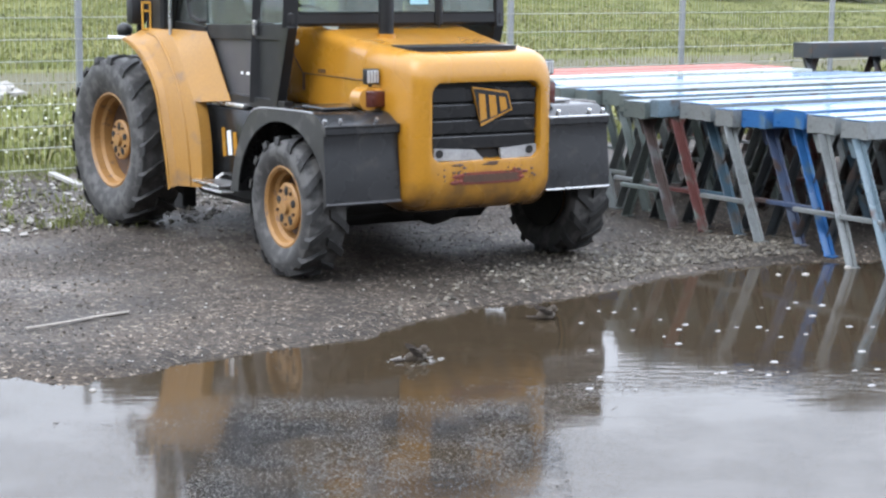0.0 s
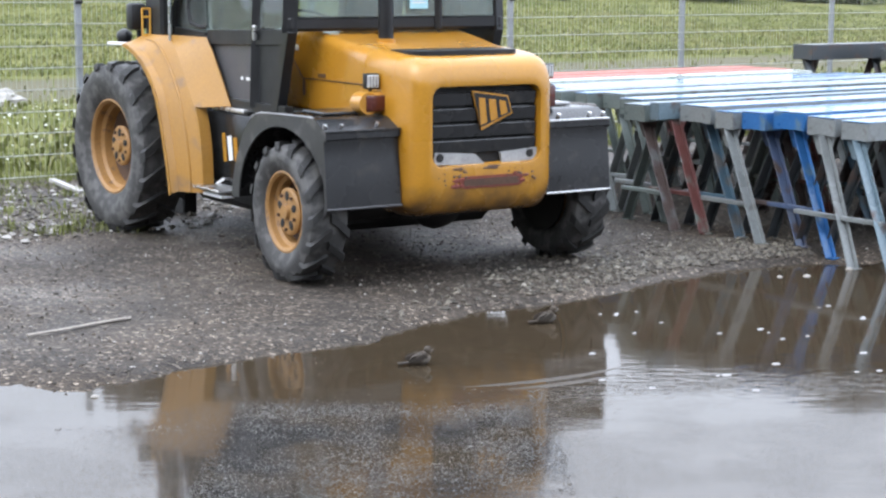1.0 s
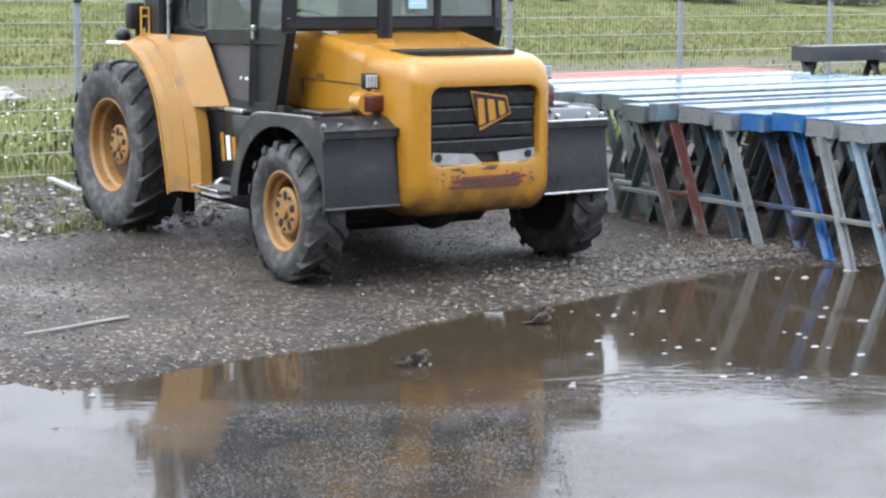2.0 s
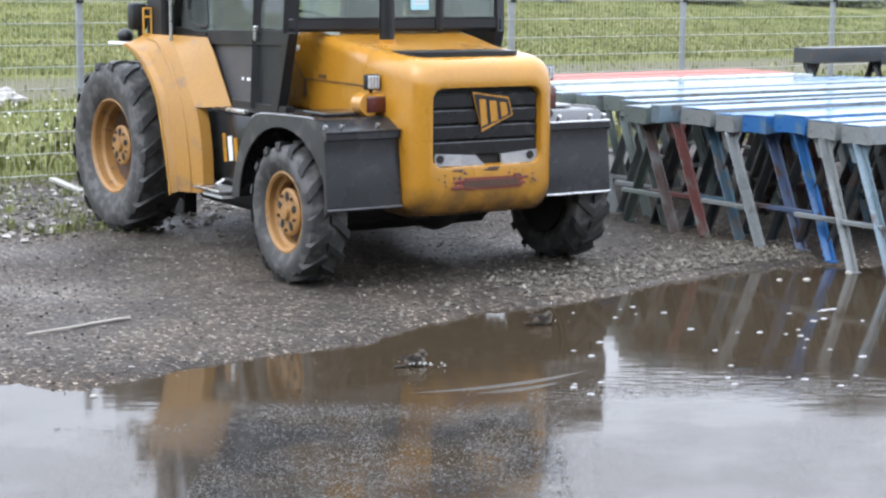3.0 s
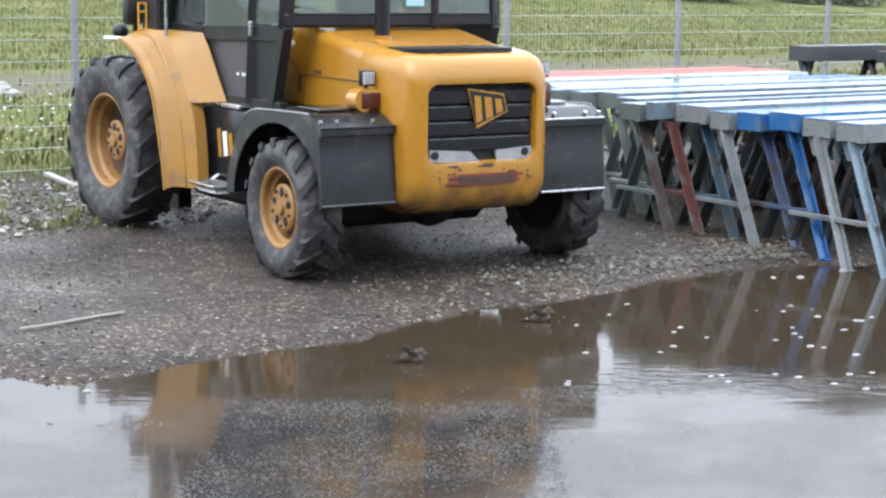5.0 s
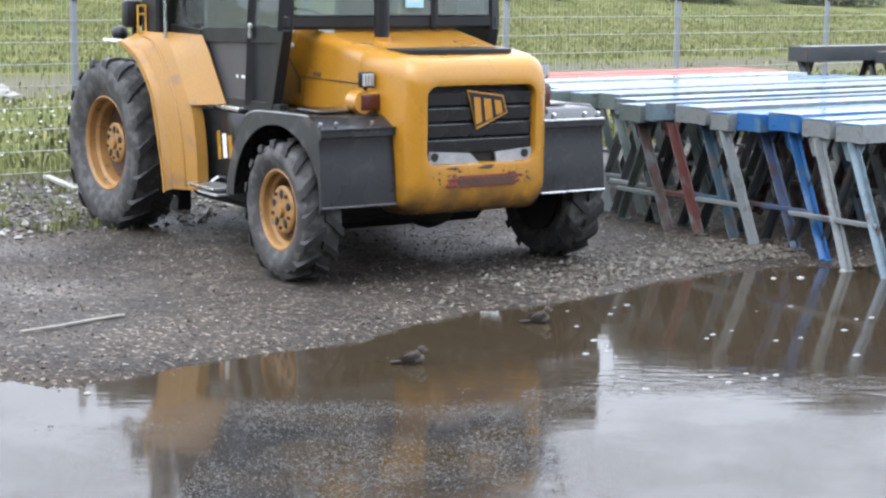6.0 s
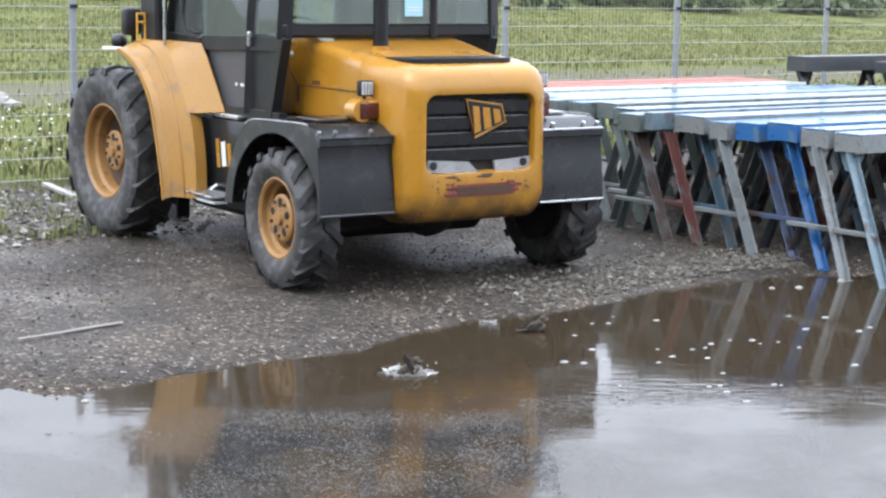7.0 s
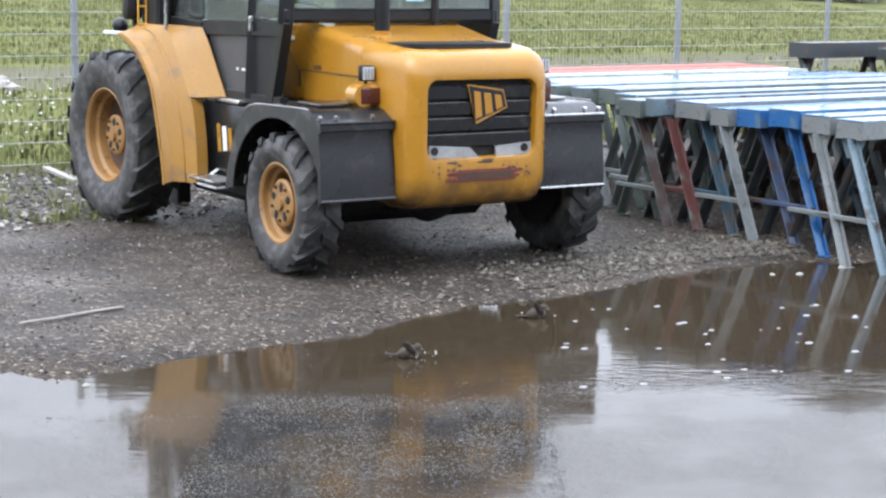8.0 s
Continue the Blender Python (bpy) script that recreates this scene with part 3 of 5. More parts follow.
# ---- fence ----
def make_fence():
    fence = thing("fence", "galvanised double-wire mesh fence on steel posts", "fence")
    start = Vector((-3.393, 16.198, 0))
    pb = bmesh.new()
    box(pb, (0, 0, 1.05), (0.06, 0.045, 2.1), 0.005)
    box(pb, (0, 0, 2.11), (0.066, 0.051, 0.02), 0.004)
    post_mesh = mesh_of("post", pb, GALV)
    cb = bmesh.new()
    box(cb, (0, 0.03, 0), (0.075, 0.03, 0.035), 0.004)
    clip_mesh = mesh_of("clip", cb, DARK)
    wb = bmesh.new()
    for k in range(11):
        for dy in (-0.008, 0.008):
            box(wb, (1.25, dy - 0.03, 0.06 + 0.2 * k), (2.5, 0.007, 0.008))
    for k in range(50):
        box(wb, (0.025 + 0.05 * k, -0.03, 1.07), (0.0024, 0.0024, 2.06))
    panel_mesh = mesh_of("mesh_panel", wb, WIRE, 0)
    for n in range(-2, 10):
        at = Matrix.Translation(start + ALONG * 2.5 * n) @ pose(0, 0, 0, 0, 0, TURN)
        post = new("post", post_mesh)
        post.parent, post.matrix_basis = fence, at
        panel = new("mesh_panel", panel_mesh)
        panel.parent, panel.matrix_basis = fence, at
        for z in (0.26, 0.46, 0.66, 1.66):
            c = new("clip", clip_mesh)
            c.parent, c.matrix_basis = post, pose(0, -0.06, z)


make_fence()


# ---- forklift ----
def wheel(parent, at, radius, half, rim_r, lugs, flip, hub_y, steer=0.0):
    """rim > tyre, hub plate, holes. y points outward."""
    bm = bmesh.new()
    lathe(bm, [(rim_r + 0.012, half * 0.72), (rim_r + 0.016, half * 0.66), (rim_r - 0.012, half * 0.60), (rim_r - 0.02, half * 0.2), (rim_r - 0.03, -half * 0.9),
               (rim_r - 0.06, -half * 0.9), (rim_r - 0.055, half * 0.1), (rim_r - 0.05, half * 0.30), (rim_r - 0.028, half * 0.40), (rim_r - 0.022, half * 0.66), (rim_r - 0.006, half * 0.75)], 48)
    w = part("wheel", bm, YELLOW_RIM, parent, "dirty yellow pressed steel wheel")
    w.matrix_basis = pose(*at) @ pose(0, 0, 0, 0, 0, (180 if flip else 0) + steer)
    bm = bmesh.new()
    tread = radius - 0.026
    side = [(rim_r, half * 0.70), (rim_r + 0.03, half * 0.84), (rim_r + (tread - rim_r) * 0.5, half * 0.97), (tread - 0.05, half * 0.95), (tread - 0.012, half * 0.85), (tread, half * 0.6)]
    lathe(bm, side + [(tread + 0.004, 0)] + [(r, -y) for r, y in reversed(side)], 56)
    part("tyre", bm, RUBBER, w, "worn black tractor tyre, grey with mud", 30)
    step = 2 * math.pi / lugs
    for s in (1, -1):
        bm = bmesh.new()
        line = [(0.0, -0.03, radius), (0.14, 0.30, radius), (0.34, 0.62, radius - 0.002), (0.52, 0.90, radius - 0.006), (0.60, 0.985, radius - 0.05)]
        rows = []
        for f, y, r in line:
            a = f * step * 1.15
            wide = step * (0.135 + 0.05 * f)
            rows.append([((r if top else tread - 0.03) * math.cos(a + d * (1 if top else 1.3)), s * y * half, (r if top else tread - 0.03) * math.sin(a + d * (1 if top else 1.3)))
                         for top, d in ((0, -wide), (1, -wide), (1, wide), (0, wide))])
        vs = [[bm.verts.new(q) for q in row] for row in rows]
        for p, q in zip(vs, vs[1:]):
            for i in range(3):
                bm.faces.new((p[i], p[i + 1], q[i + 1], q[i]))
        bm.faces.new(vs[0]), bm.faces.new(vs[-1])
        # lugs are darker than the sidewalls
        shape = mesh_of("lug", bm, TREAD, 30)
        for k in range(lugs):
            lug = new("lug", shape)
            lug.parent = w
            lug.matrix_basis = pose(0, 0, 0, 0, -math.degrees(step * (k + (0.5 if s < 0 else 0))), 0)
    # recessed disc, much darker brown than the rim and hub
    bm = bmesh.new()
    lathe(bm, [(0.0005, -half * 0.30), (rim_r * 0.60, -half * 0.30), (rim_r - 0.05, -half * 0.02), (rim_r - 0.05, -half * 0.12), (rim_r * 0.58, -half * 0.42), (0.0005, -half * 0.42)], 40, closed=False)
    part("wheel_disc", bm, RIMBROWN, w, "dark brown recessed wheel disc")
    bm = bmesh.new()
    rod(bm, (0, -half * 0.94, 0), (0, -half * 0.80, 0), rim_r + 0.004, 32)
    part("brake_drum", bm, DARK, w)
    # hub plate on a drum, with five kidney holes and a raised cap
    hub = 0.150
    bm = bmesh.new()
    lathe(bm, [(0.0005, hub_y), (hub * 0.42, hub_y), (hub * 0.90, hub_y - 0.004), (hub, hub_y - 0.016), (hub * 0.98, hub_y - 0.035), (hub * 0.80, hub_y - 0.06), (hub * 0.74, -half * 0.32), (0.0005, -half * 0.32)], 36, closed=False)
    part("hub_plate", bm, YELLOW_RIM, w)
    for k in range(5):
        a = 2 * math.pi * k / 5 + 0.35
        bm = bmesh.new()
        ball(bm, (0, 0, 0), (0.034, 0.006, 0.026), 2)
        hole = part("hub_hole", bm, DARK, w)
        hole.matrix_basis = pose(0.098 * math.cos(a), hub_y - 0.001, 0.098 * math.sin(a), 0, -math.degrees(a), 0)
        bm = bmesh.new()
        rod(bm, (0, hub_y - 0.01, 0), (0, hub_y + 0.012, 0), 0.011, 6)
        nut = part("wheel_nut", bm, RIMBROWN, w)
        nut.matrix_basis = pose(0.112 * math.cos(a + 0.63), 0, 0.112 * math.sin(a + 0.63))
    bm = bmesh.new()
    rod(bm, (0, hub_y - 0.005, 0), (0, hub_y + 0.022, 0), 0.052, 24, 0.044)
    part("hub_cap", bm, YELLOW_RIM, w)
    return w


def hood_sections():
    """Cross-sections (u, half width, bottom, top, corner) from the tail towards the cab."""
    return [(-0.630, 0.44, 0.60, 1.285, 0.13), (-0.618, 0.465, 0.52, 1.34, 0.15), (-0.59, 0.50, 0.465, 1.375, 0.15), (-0.53, 0.525, 0.43, 1.40, 0.13),
            (-0.42, 0.55, 0.42, 1.416, 0.12), (-0.25, 0.56, 0.42, 1.430, 0.11)]


def ring(u, half, low, high, r, n=6):
    return [(u, y, z) for y, z in rounded(2 * half, high - low, min(r, half * 0.95), n, 0, (low + high) / 2)]


def skin(bm, rings, caps=(True, True)):
    rows = [[bm.verts.new(p) for p in r] for r in rings]
    for p, q in zip(rows, rows[1:]):
        for i in range(len(p)):
            j = (i + 1) % len(p)
            bm.faces.new((p[i], p[j], q[j], q[i]))
    if caps[0]:
        bm.faces.new(rows[0])
    if caps[1]:
        bm.faces.new(rows[-1])
    return bm


def make_forklift():
    fl = thing("forklift", "yellow and black rough-terrain forklift parked on wet gravel", "forklift", at=pose(-0.052, 11.222, 0, 0, 0, 122.06))
    # wheels
    wheel(fl, (0, 0.995, 0.4425), 0.4425, 0.145, 0.252, 15, False, 0.085)
    wheel(fl, (0, -0.985, 0.4425), 0.4425, 0.145, 0.252, 15, True, 0.085)
    wheel(fl, (2.70, 1.03, 0.635), 0.635, 0.20, 0.350, 17, False, 0.080, 4.0)
    wheel(fl, (2.70, -1.03, 0.635), 0.635, 0.20, 0.350, 17, True, 0.080, 4.0)

    # tail casting with the grille opening
    bm = bmesh.new()
    rings = [ring(*s) for s in hood_sections()]
    opening = [(-0.632, y, z) for y, z in rounded(0.806, 0.49, 0.075, 6, 0, 0.982)]
    mid = [(-0.636, y, z) for y, z in rounded(0.84, 0.54, 0.10, 6, 0, 0.98)]
    inner = [(-0.56, y, z) for y, z in rounded(0.78, 0.465, 0.07, 6, 0, 0.982)]
    skin(bm, [inner, opening, mid] + rings + [ring(-0.06, 0.55, 0.46, 1.442, 0.10)], (False, True))
    tail = part("counterweight", bm, MUDDY_YELLOW, fl, "rounded yellow counterweight with chipped paint", 50)
    bm = bmesh.new()
    plate(bm, rounded(0.80, 0.48, 0.07, 6, 0, 0.982), -0.575, -0.54)
    part("grille_backing", bm, DARK, tail)
    for k in range(4):
        bm = bmesh.new()
        box(bm, (-0.590, 0, 1.145 - 0.098 * k), (0.022, 0.77, 0.085), 0.006, (0, -7, 0))
        part("grille_slat", bm, BLACK, tail)
    # steel tray at the foot of the grille, parted by a dark wedge
    for y0, y1, y2 in ((0.372, 0.00, 0.075), (-0.39, -0.125, -0.115)):
        bm = bmesh.new()
        plate(bm, [(y0, 0.748), (y1, 0.738), (y2, 0.805), (y0, 0.825)], -0.605, -0.585)
        part("grille_tray", bm, TRAY, tail, "dull steel tray")
    for y in (0.335, -0.335):
        bm = bmesh.new()
        rod(bm, (-0.611, y, 0.79), (-0.59, y, 0.79), 0.026, 16)
        part("tray_hole", bm, DARK, tail)
    # badge: plain plate with three bars
    bm = bmesh.new()
    plate(bm, [(0.108, 1.198), (-0.160, 1.160), (-0.194, 1.047), (0.036, 0.950)], -0.617, -0.606)
    badge = part("badge", bm, YELLOW, tail, "slanted yellow and black badge")
    bm = bmesh.new()
    plate(bm, [(0.097, 1.186), (-0.152, 1.150), (-0.182, 1.053), (0.043, 0.967)], -0.6205, -0.617)
    part("badge_field", bm, CABBLACK, badge)
    for y, low, high, w in ((0.030, 0.99, 1.150, 0.046), (-0.046, 1.012, 1.140, 0.052), (-0.122, 1.045, 1.128, 0.048)):
        bm = bmesh.new()
        plate(bm, [(y + w / 2 + 0.008, high + 0.004), (y - w / 2 + 0.008, high - 0.002), (y - w / 2 - 0.008, low + 0.008), (y + w / 2 - 0.008, low - 0.008)], -0.6235, -0.6205)
        part("badge_bar", bm, YELLOW, badge)
    # towing slot with rust round it
    bm = bmesh.new()
    plate(bm, rounded(0.47, 0.075, 0.035, 5, -0.03, 0.632), -0.6365, -0.60)
    slot = part("tow_slot", bm, RUST, tail, "rust-red tow slot with chipped edges")
    bm = bmesh.new()
    plate(bm, rounded(0.42, 0.045, 0.02, 5, -0.03, 0.630), -0.639, -0.62)
    part("slot_recess", bm, STAIN, slot)
    rng = random.Random(4)
    for k in range(26):
        bm = bmesh.new()
        y = rng.choice((-1, 1)) * rng.uniform(0.14, 0.36)
        z = 0.69 + rng.uniform(-0.03, 0.03) - 0.06 * (abs(y) > 0.3) * rng.random()
        s = rng.uniform(0.004, 0.014)
        ball(bm, (-0.6365, y, z), (0.0025, s, s * rng.uniform(0.5, 1.1)), 1)
        part("rust_chip", bm, STAIN, tail)
    for k in range(12):
        bm = bmesh.new()
        side = rng.choice((-1, 1))
        ball(bm, (-0.6365, -0.03 + side * rng.uniform(0.17, 0.27), 0.635 + rng.uniform(-0.03, 0.045)), (0.003, rng.uniform(0.012, 0.04), rng.uniform(0.006, 0.014)), 2)
        part("rust_patch", bm, RUST, tail, "red-brown rust patch")
    for k in range(5):
        bm = bmesh.new()
        ball(bm, (-0.634, rng.uniform(-0.3, 0.35), 0.722 + rng.uniform(-0.012, 0.008)), (0.004, rng.uniform(0.02, 0.05), 0.008), 2)
        part("rust_patch", bm, STAIN, tail)
    # bonnet between tail and cab, with seam, vents and black top insert
    bm = bmesh.new()
    skin(bm, [ring(-0.055, 0.545, 0.98, 1.440, 0.09), ring(0.10, 0.555, 0.98, 1.462, 0.075), ring(0.35, 0.575, 0.98, 1.502, 0.07), ring(0.60, 0.592, 0.98, 1.545, 0.07), ring(0.74, 0.597, 0.98, 1.562, 0.07), ring(0.84, 0.60, 0.98, 1.53, 0.07), ring(0.92, 0.60, 0.98, 1.43, 0.07)])
    hood = part("bonnet", bm, YELLOW, fl, "glossy yellow engine bonnet", 50)
    bm = bmesh.new()
    plate(bm, rounded(0.36, 0.80, 0.10, 5, -0.30, 0.04), 1.385, 1.438, "z")
    part("bonnet_insert", bm, CABBLACK, hood, "black rubber mat on the bonnet")
    for y in (0.537, -0.537):
        bm = bmesh.new()
        side = 1 if y > 0 else -1
        bar(bm, (0.69, side * 0.599, 1.226), (-0.04, side * 0.549, 1.217), 0.010, 0.008)
        part("bonnet_seam", bm, STAIN, hood)
        bm = bmesh.new()
        bar(bm, (0.69, side * 0.599, 1.226), (0.88, side * 0.601, 1.40), 0.008, 0.008)
        part("bonnet_seam", bm, STAIN, hood)
        bm = bmesh.new()
        box(bm, (0.675, side * 0.597, 1.17), (0.026, 0.012, 0.11), 0.002)
        part("bonnet_catch", bm, STAIN, hood)
        bm = bmesh.new()
        ball(bm, (0.77, side * 0.598, 1.425), (0.028, 0.012, 0.022), 2)
        part("bonnet_pin", bm, WHITE, hood, "small white bonnet pin")
        for k in range(4):
            bm = bmesh.new()
            box(bm, (0.42 + 0.035 * k, y * 1.08, 1.25), (0.026, 0.012, 0.028), 0.002)
            part("decal_bar", bm, STAIN, hood)
    # lamps on the flanks
    for s in (1, -1):
        bm = bmesh.new()
        if s > 0:
            box(bm, (-0.25, 0.58, 1.118), (0.12, 0.22, 0.140), 0.05, steps=3)
            rod(bm, (-0.19, 0.662, 1.118), (-0.312, 0.662, 1.118), 0.069, 20)
        else:
            box(bm, (-0.32, -0.635, 1.125), (0.08, 0.15, 0.16), 0.02, steps=2)
        house = part("lamp_housing", bm, YELLOW if s > 0 else CABBLACK, fl, "rounded yellow tail lamp housing" if s > 0 else "small black tail lamp housing")
        bm = bmesh.new()
        if s > 0:
            box(bm, (-0.312, 0.595, 1.118), (0.02, 0.18, 0.100), 0.03, steps=3)
        else:
            box(bm, (-0.364, -0.668, 1.122), (0.014, 0.072, 0.14), 0.012, steps=2)
        part("tail_lamp", bm, LENSRED, house, "dark red tail lamp")
        u, v, z = (-0.25, 0.615, 1.252) if s > 0 else (-0.33, -0.652, 1.287)
        bm = bmesh.new()
        box(bm, (u, v, z), (0.05, 0.100, 0.098), 0.012, steps=2)
        rod(bm, (u + 0.01, v, z - 0.12), (u + 0.01, v, z - 0.03), 0.012)
        bar(bm, (u + 0.01, v, z - 0.03), (u + 0.01, s * 0.52, z - 0.05), 0.02, 0.02)
        work = part("work_lamp", bm, CABBLACK, fl, "small square work lamp in a black frame")
        bm = bmesh.new()
        box(bm, (u - 0.027, v, z), (0.008, 0.080, 0.078), 0.003)
        glass = part("lamp_glass", bm, LENSCLEAR, work)
        for k in (-1, 0, 1):
            bm = bmesh.new()
            box(bm, (u - 0.0325, v + 0.022 * k, z), (0.004, 0.003, 0.074))
            part("lens_rib", bm, GREYPANEL, glass)
    # exhaust stack
    bm = bmesh.new()
    rod(bm, (0.19, 0.25, 1.48), (0.19, 0.25, 2.30), 0.05, 24)
    stack = part("exhaust_pipe", bm, CABBLACK, fl, "black upright exhaust pipe")
    bm = bmesh.new()
    rod(bm, (0.19, 0.25, 1.42), (0.19, 0.25, 1.495), 0.062, 24)
    part("collar", bm, YELLOW, stack)

    # rear mudguards
    for s in (1, -1):
        prof = smoothed([(0.84, 0.45), (0.79, 0.63), (0.70, 0.81), (0.58, 0.95), (0.44, 1.02), (0.22, 1.035)], 14)
        prof += smoothed([(0.10, 1.038), (-0.20, 1.044), (-0.33, 1.043)], 5) + [Vector(p) for p in ((-0.37, 1.030), (-0.462, 0.976), (-0.484, 0.964), (-0.486, 0.926), (-0.463, 0.918))] + smoothed([(-0.462, 0.88), (-0.472, 0.78), (-0.484, 0.68), (-0.491, 0.60), (-0.495, 0.508)], 6)
        bm = bmesh.new()
        loft(bm, [[(u, s * v, z) for u, z in prof] for v in (0.545, 0.8, 1.045, 1.06)], 0.012)
        guard = part("mudguard", bm, BLACK, fl, "black steel mudguard with dents and shiny worn edges")
        # outer cheek of the arch
        bm = bmesh.new()
        arch = [(0.62 * math.cos(a) + 0.10, 0.44 + 0.525 * math.sin(a)) for a in np.linspace(radians(2), radians(178), len(prof))]
        arch = [(max(min(u, 0.79), -0.465), z) for u, z in arch]
        loft(bm, [[(u, s * 1.062, z) for u, z in prof], [(u, s * 1.064, z) for u, z in arch]], 0.01)
        part("guard_cheek", bm, MUDBLACK, guard, "black steel cheek filmed with mud")
        part("arch_edge", tube(bmesh.new(), [(u, s * 1.062, z + 0.004) for u, z in prof[9:19]], 0.006, 6), TRAY, guard, "worn bright edge of the mudguard")
        for z, u, name in ((0.505, -0.498, "lower_lip"), (0.972, -0.478, "upper_lip")):
            bm = bmesh.new()
            box(bm, (u, s * 0.80, z), (0.028, 0.52, 0.014), 0.004)
            part(name, bm, CHROME if s < 0 else (GREYPANEL if name == "lower_lip" else BLACK), guard, "worn bare metal edge" if s < 0 else "")
        for v in (0.68, 0.93, 1.04):
            bm = bmesh.new()
            rod(bm, (-0.435, s * v, 0.990), (-0.445, s * v, 1.012), 0.014, 10)
            part("bolt", bm, CHROME, guard, "bright bolt head")
        bm = bmesh.new()
        box(bm, (-0.08, s * 0.78, 1.058), (0.30, 0.30, 0.02), 0.006)
        part("tread_plate", bm, TRAY if s < 0 else BLACK, guard)
    # chassis
    bm = bmesh.new()
    box(bm, (1.3, 0, 0.70), (3.2, 0.80, 0.50), 0.03)
    box(bm, (0.06, 0, 0.47), (0.45, 0.74, 0.24), 0.04)
    # wide low belly, added to keep light off the ground beneath
    box(bm, (1.35, 0, 0.36), (2.2, 1.24, 0.24), 0.05)
    box(bm, (2.2, 0, 0.42), (0.8, 0.9, 0.2), 0.05)
    part("chassis", bm, DARK, fl, "grimy black chassis")
    for u, z, r in ((0, 0.4425, 0.09), (2.7, 0.635, 0.13)):
        bm = bmesh.new()
        rod(bm, (u, -0.86, z), (u, 0.86, z), r, 18)
        ball(bm, (u, 0, z), (0.2, 0.2, 0.19), 2)
        part("axle", bm, DARK, fl)
    bm = bmesh.new()
    box(bm, (0.40, 0, 1.0), (0.9, 1.3, 0.05), 0.01)
    part("deck", bm, DARK, fl)
    for s in (1, -1):
        bm = bmesh.new()
        box(bm, (1.26, s * 0.66, 0.715), (0.86, 0.38, 0.50), 0.025, steps=2)
        tank = part("tank", bm, BLACK, fl, "black side tank with yellow lettering bars")
        for k, (h, w) in enumerate(((0.20, 0.05), (0.17, 0.06), (0.16, 0.055))):
            bm = bmesh.new()
            box(bm, (1.385 - 0.09 * k, s * 0.853, 0.72), (w, 0.006, h), 0.002, (0, 8 * s, 0))
            part("lettering_bar", bm, WHITE if k == 1 else YELLOW, tank)
        bm = bmesh.new()
        box(bm, (1.30, s * 0.80, 0.985), (0.5, 0.14, 0.03), 0.008)
        part("tank_lid", bm, CHROME, tank, "scuffed grey lid")
        bm = bmesh.new()
        box(bm, (1.24, s * 0.97, 0.455), (0.42, 0.2, 0.02), 0.005)
        step = part("step", bm, CHROME, fl, "bare steel foot step")
        bm = bmesh.new()
        for u in (1.06, 1.42):
            bar(bm, (u, s * 0.84, 0.50), (u, s * 0.93, 0.445), 0.03, 0.012)
        box(bm, (1.20, s * 0.99, 0.415), (0.30, 0.10, 0.02), 0.005)
        part("step_bracket", bm, WHITE, step)

    # front mudguards: arched band and the flat flank behind it
    for s in (1, -1):
        n = 16
        outer = smoothed([(2.45, 1.410), (2.357, 1.392), (2.22, 1.347), (2.066, 1.268), (1.868, 1.090), (1.776, 0.877), (1.687, 0.606), (1.636, 0.390)], n)
        crease = smoothed([(2.42, 1.474), (2.20, 1.474), (1.95, 1.456), (1.79, 1.308), (1.64, 1.11), (1.52, 0.92), (1.46, 0.65), (1.455, 0.40)], n)
        bm = bmesh.new()
        loft(bm, [[(u, s * 1.15, z) for u, z in outer], [(u - 0.015, s * 1.10, z + 0.012) for u, z in outer], [(u, s * 1.0, z) for u, z in crease]], 0.018)
        guard = part("front_mudguard", bm, DULLYELLOW, fl, "broad yellow front mudguard", 28)
        mid = [((p[0] * 0.5 + q[0] * 0.5) - 0.012, s * 1.045, (p[1] * 0.5 + q[1] * 0.5) + 0.012) for p, q in zip(outer, crease)]
        part("guard_bead", tube(bmesh.new(), mid[2:], 0.011, 6), DULLYELLOW, guard)
        k = 10
        upper = [(2.40 - 0.74 * f / 0.62, 1.472 - 0.003 * f / 0.62) if f < 0.62 else (1.66 - 0.36 * (f - 0.62) / 0.38, 1.469 - 0.46 * (f - 0.62) / 0.38) for f in np.linspace(0, 1, k + 1)]
        bm = bmesh.new()
        loft(bm, [[(u, s * 1.0, z) for u, z in crease[:k + 1]], [(u, s * 0.84, z) for u, z in upper]], 0.018)
        part("guard_flank", bm, DULLYELLOW, guard, "flat folded flank of the mudguard", 28)
        bm = bmesh.new()
        loft(bm, [[(u, s * 1.0, z) for u, z in crease[k:]], [(u + 0.01, s * 0.915, z) for u, z in crease[k:]]], 0.018)
        part("guard_leg", bm, DULLYELLOW, guard, "", 28)
        bm = bmesh.new()
        loft(bm, [[(u + 0.004, s * 1.157, z - 0.004) for u, z in outer], [(u + 0.03, s * 1.157, z - 0.02) for u, z in outer]], 0.008)
        part("guard_edge", bm, DULLYELLOW, guard)
    # cab
    W, B, T = 0.80, 1.02, 2.42
    bm = bmesh.new()
    box(bm, (1.4, 0, 1.0), (1.8, 1.5, 0.05), 0.01)
    cabin = part("cab", bm, CABBLACK, fl, "black framed operator cab")
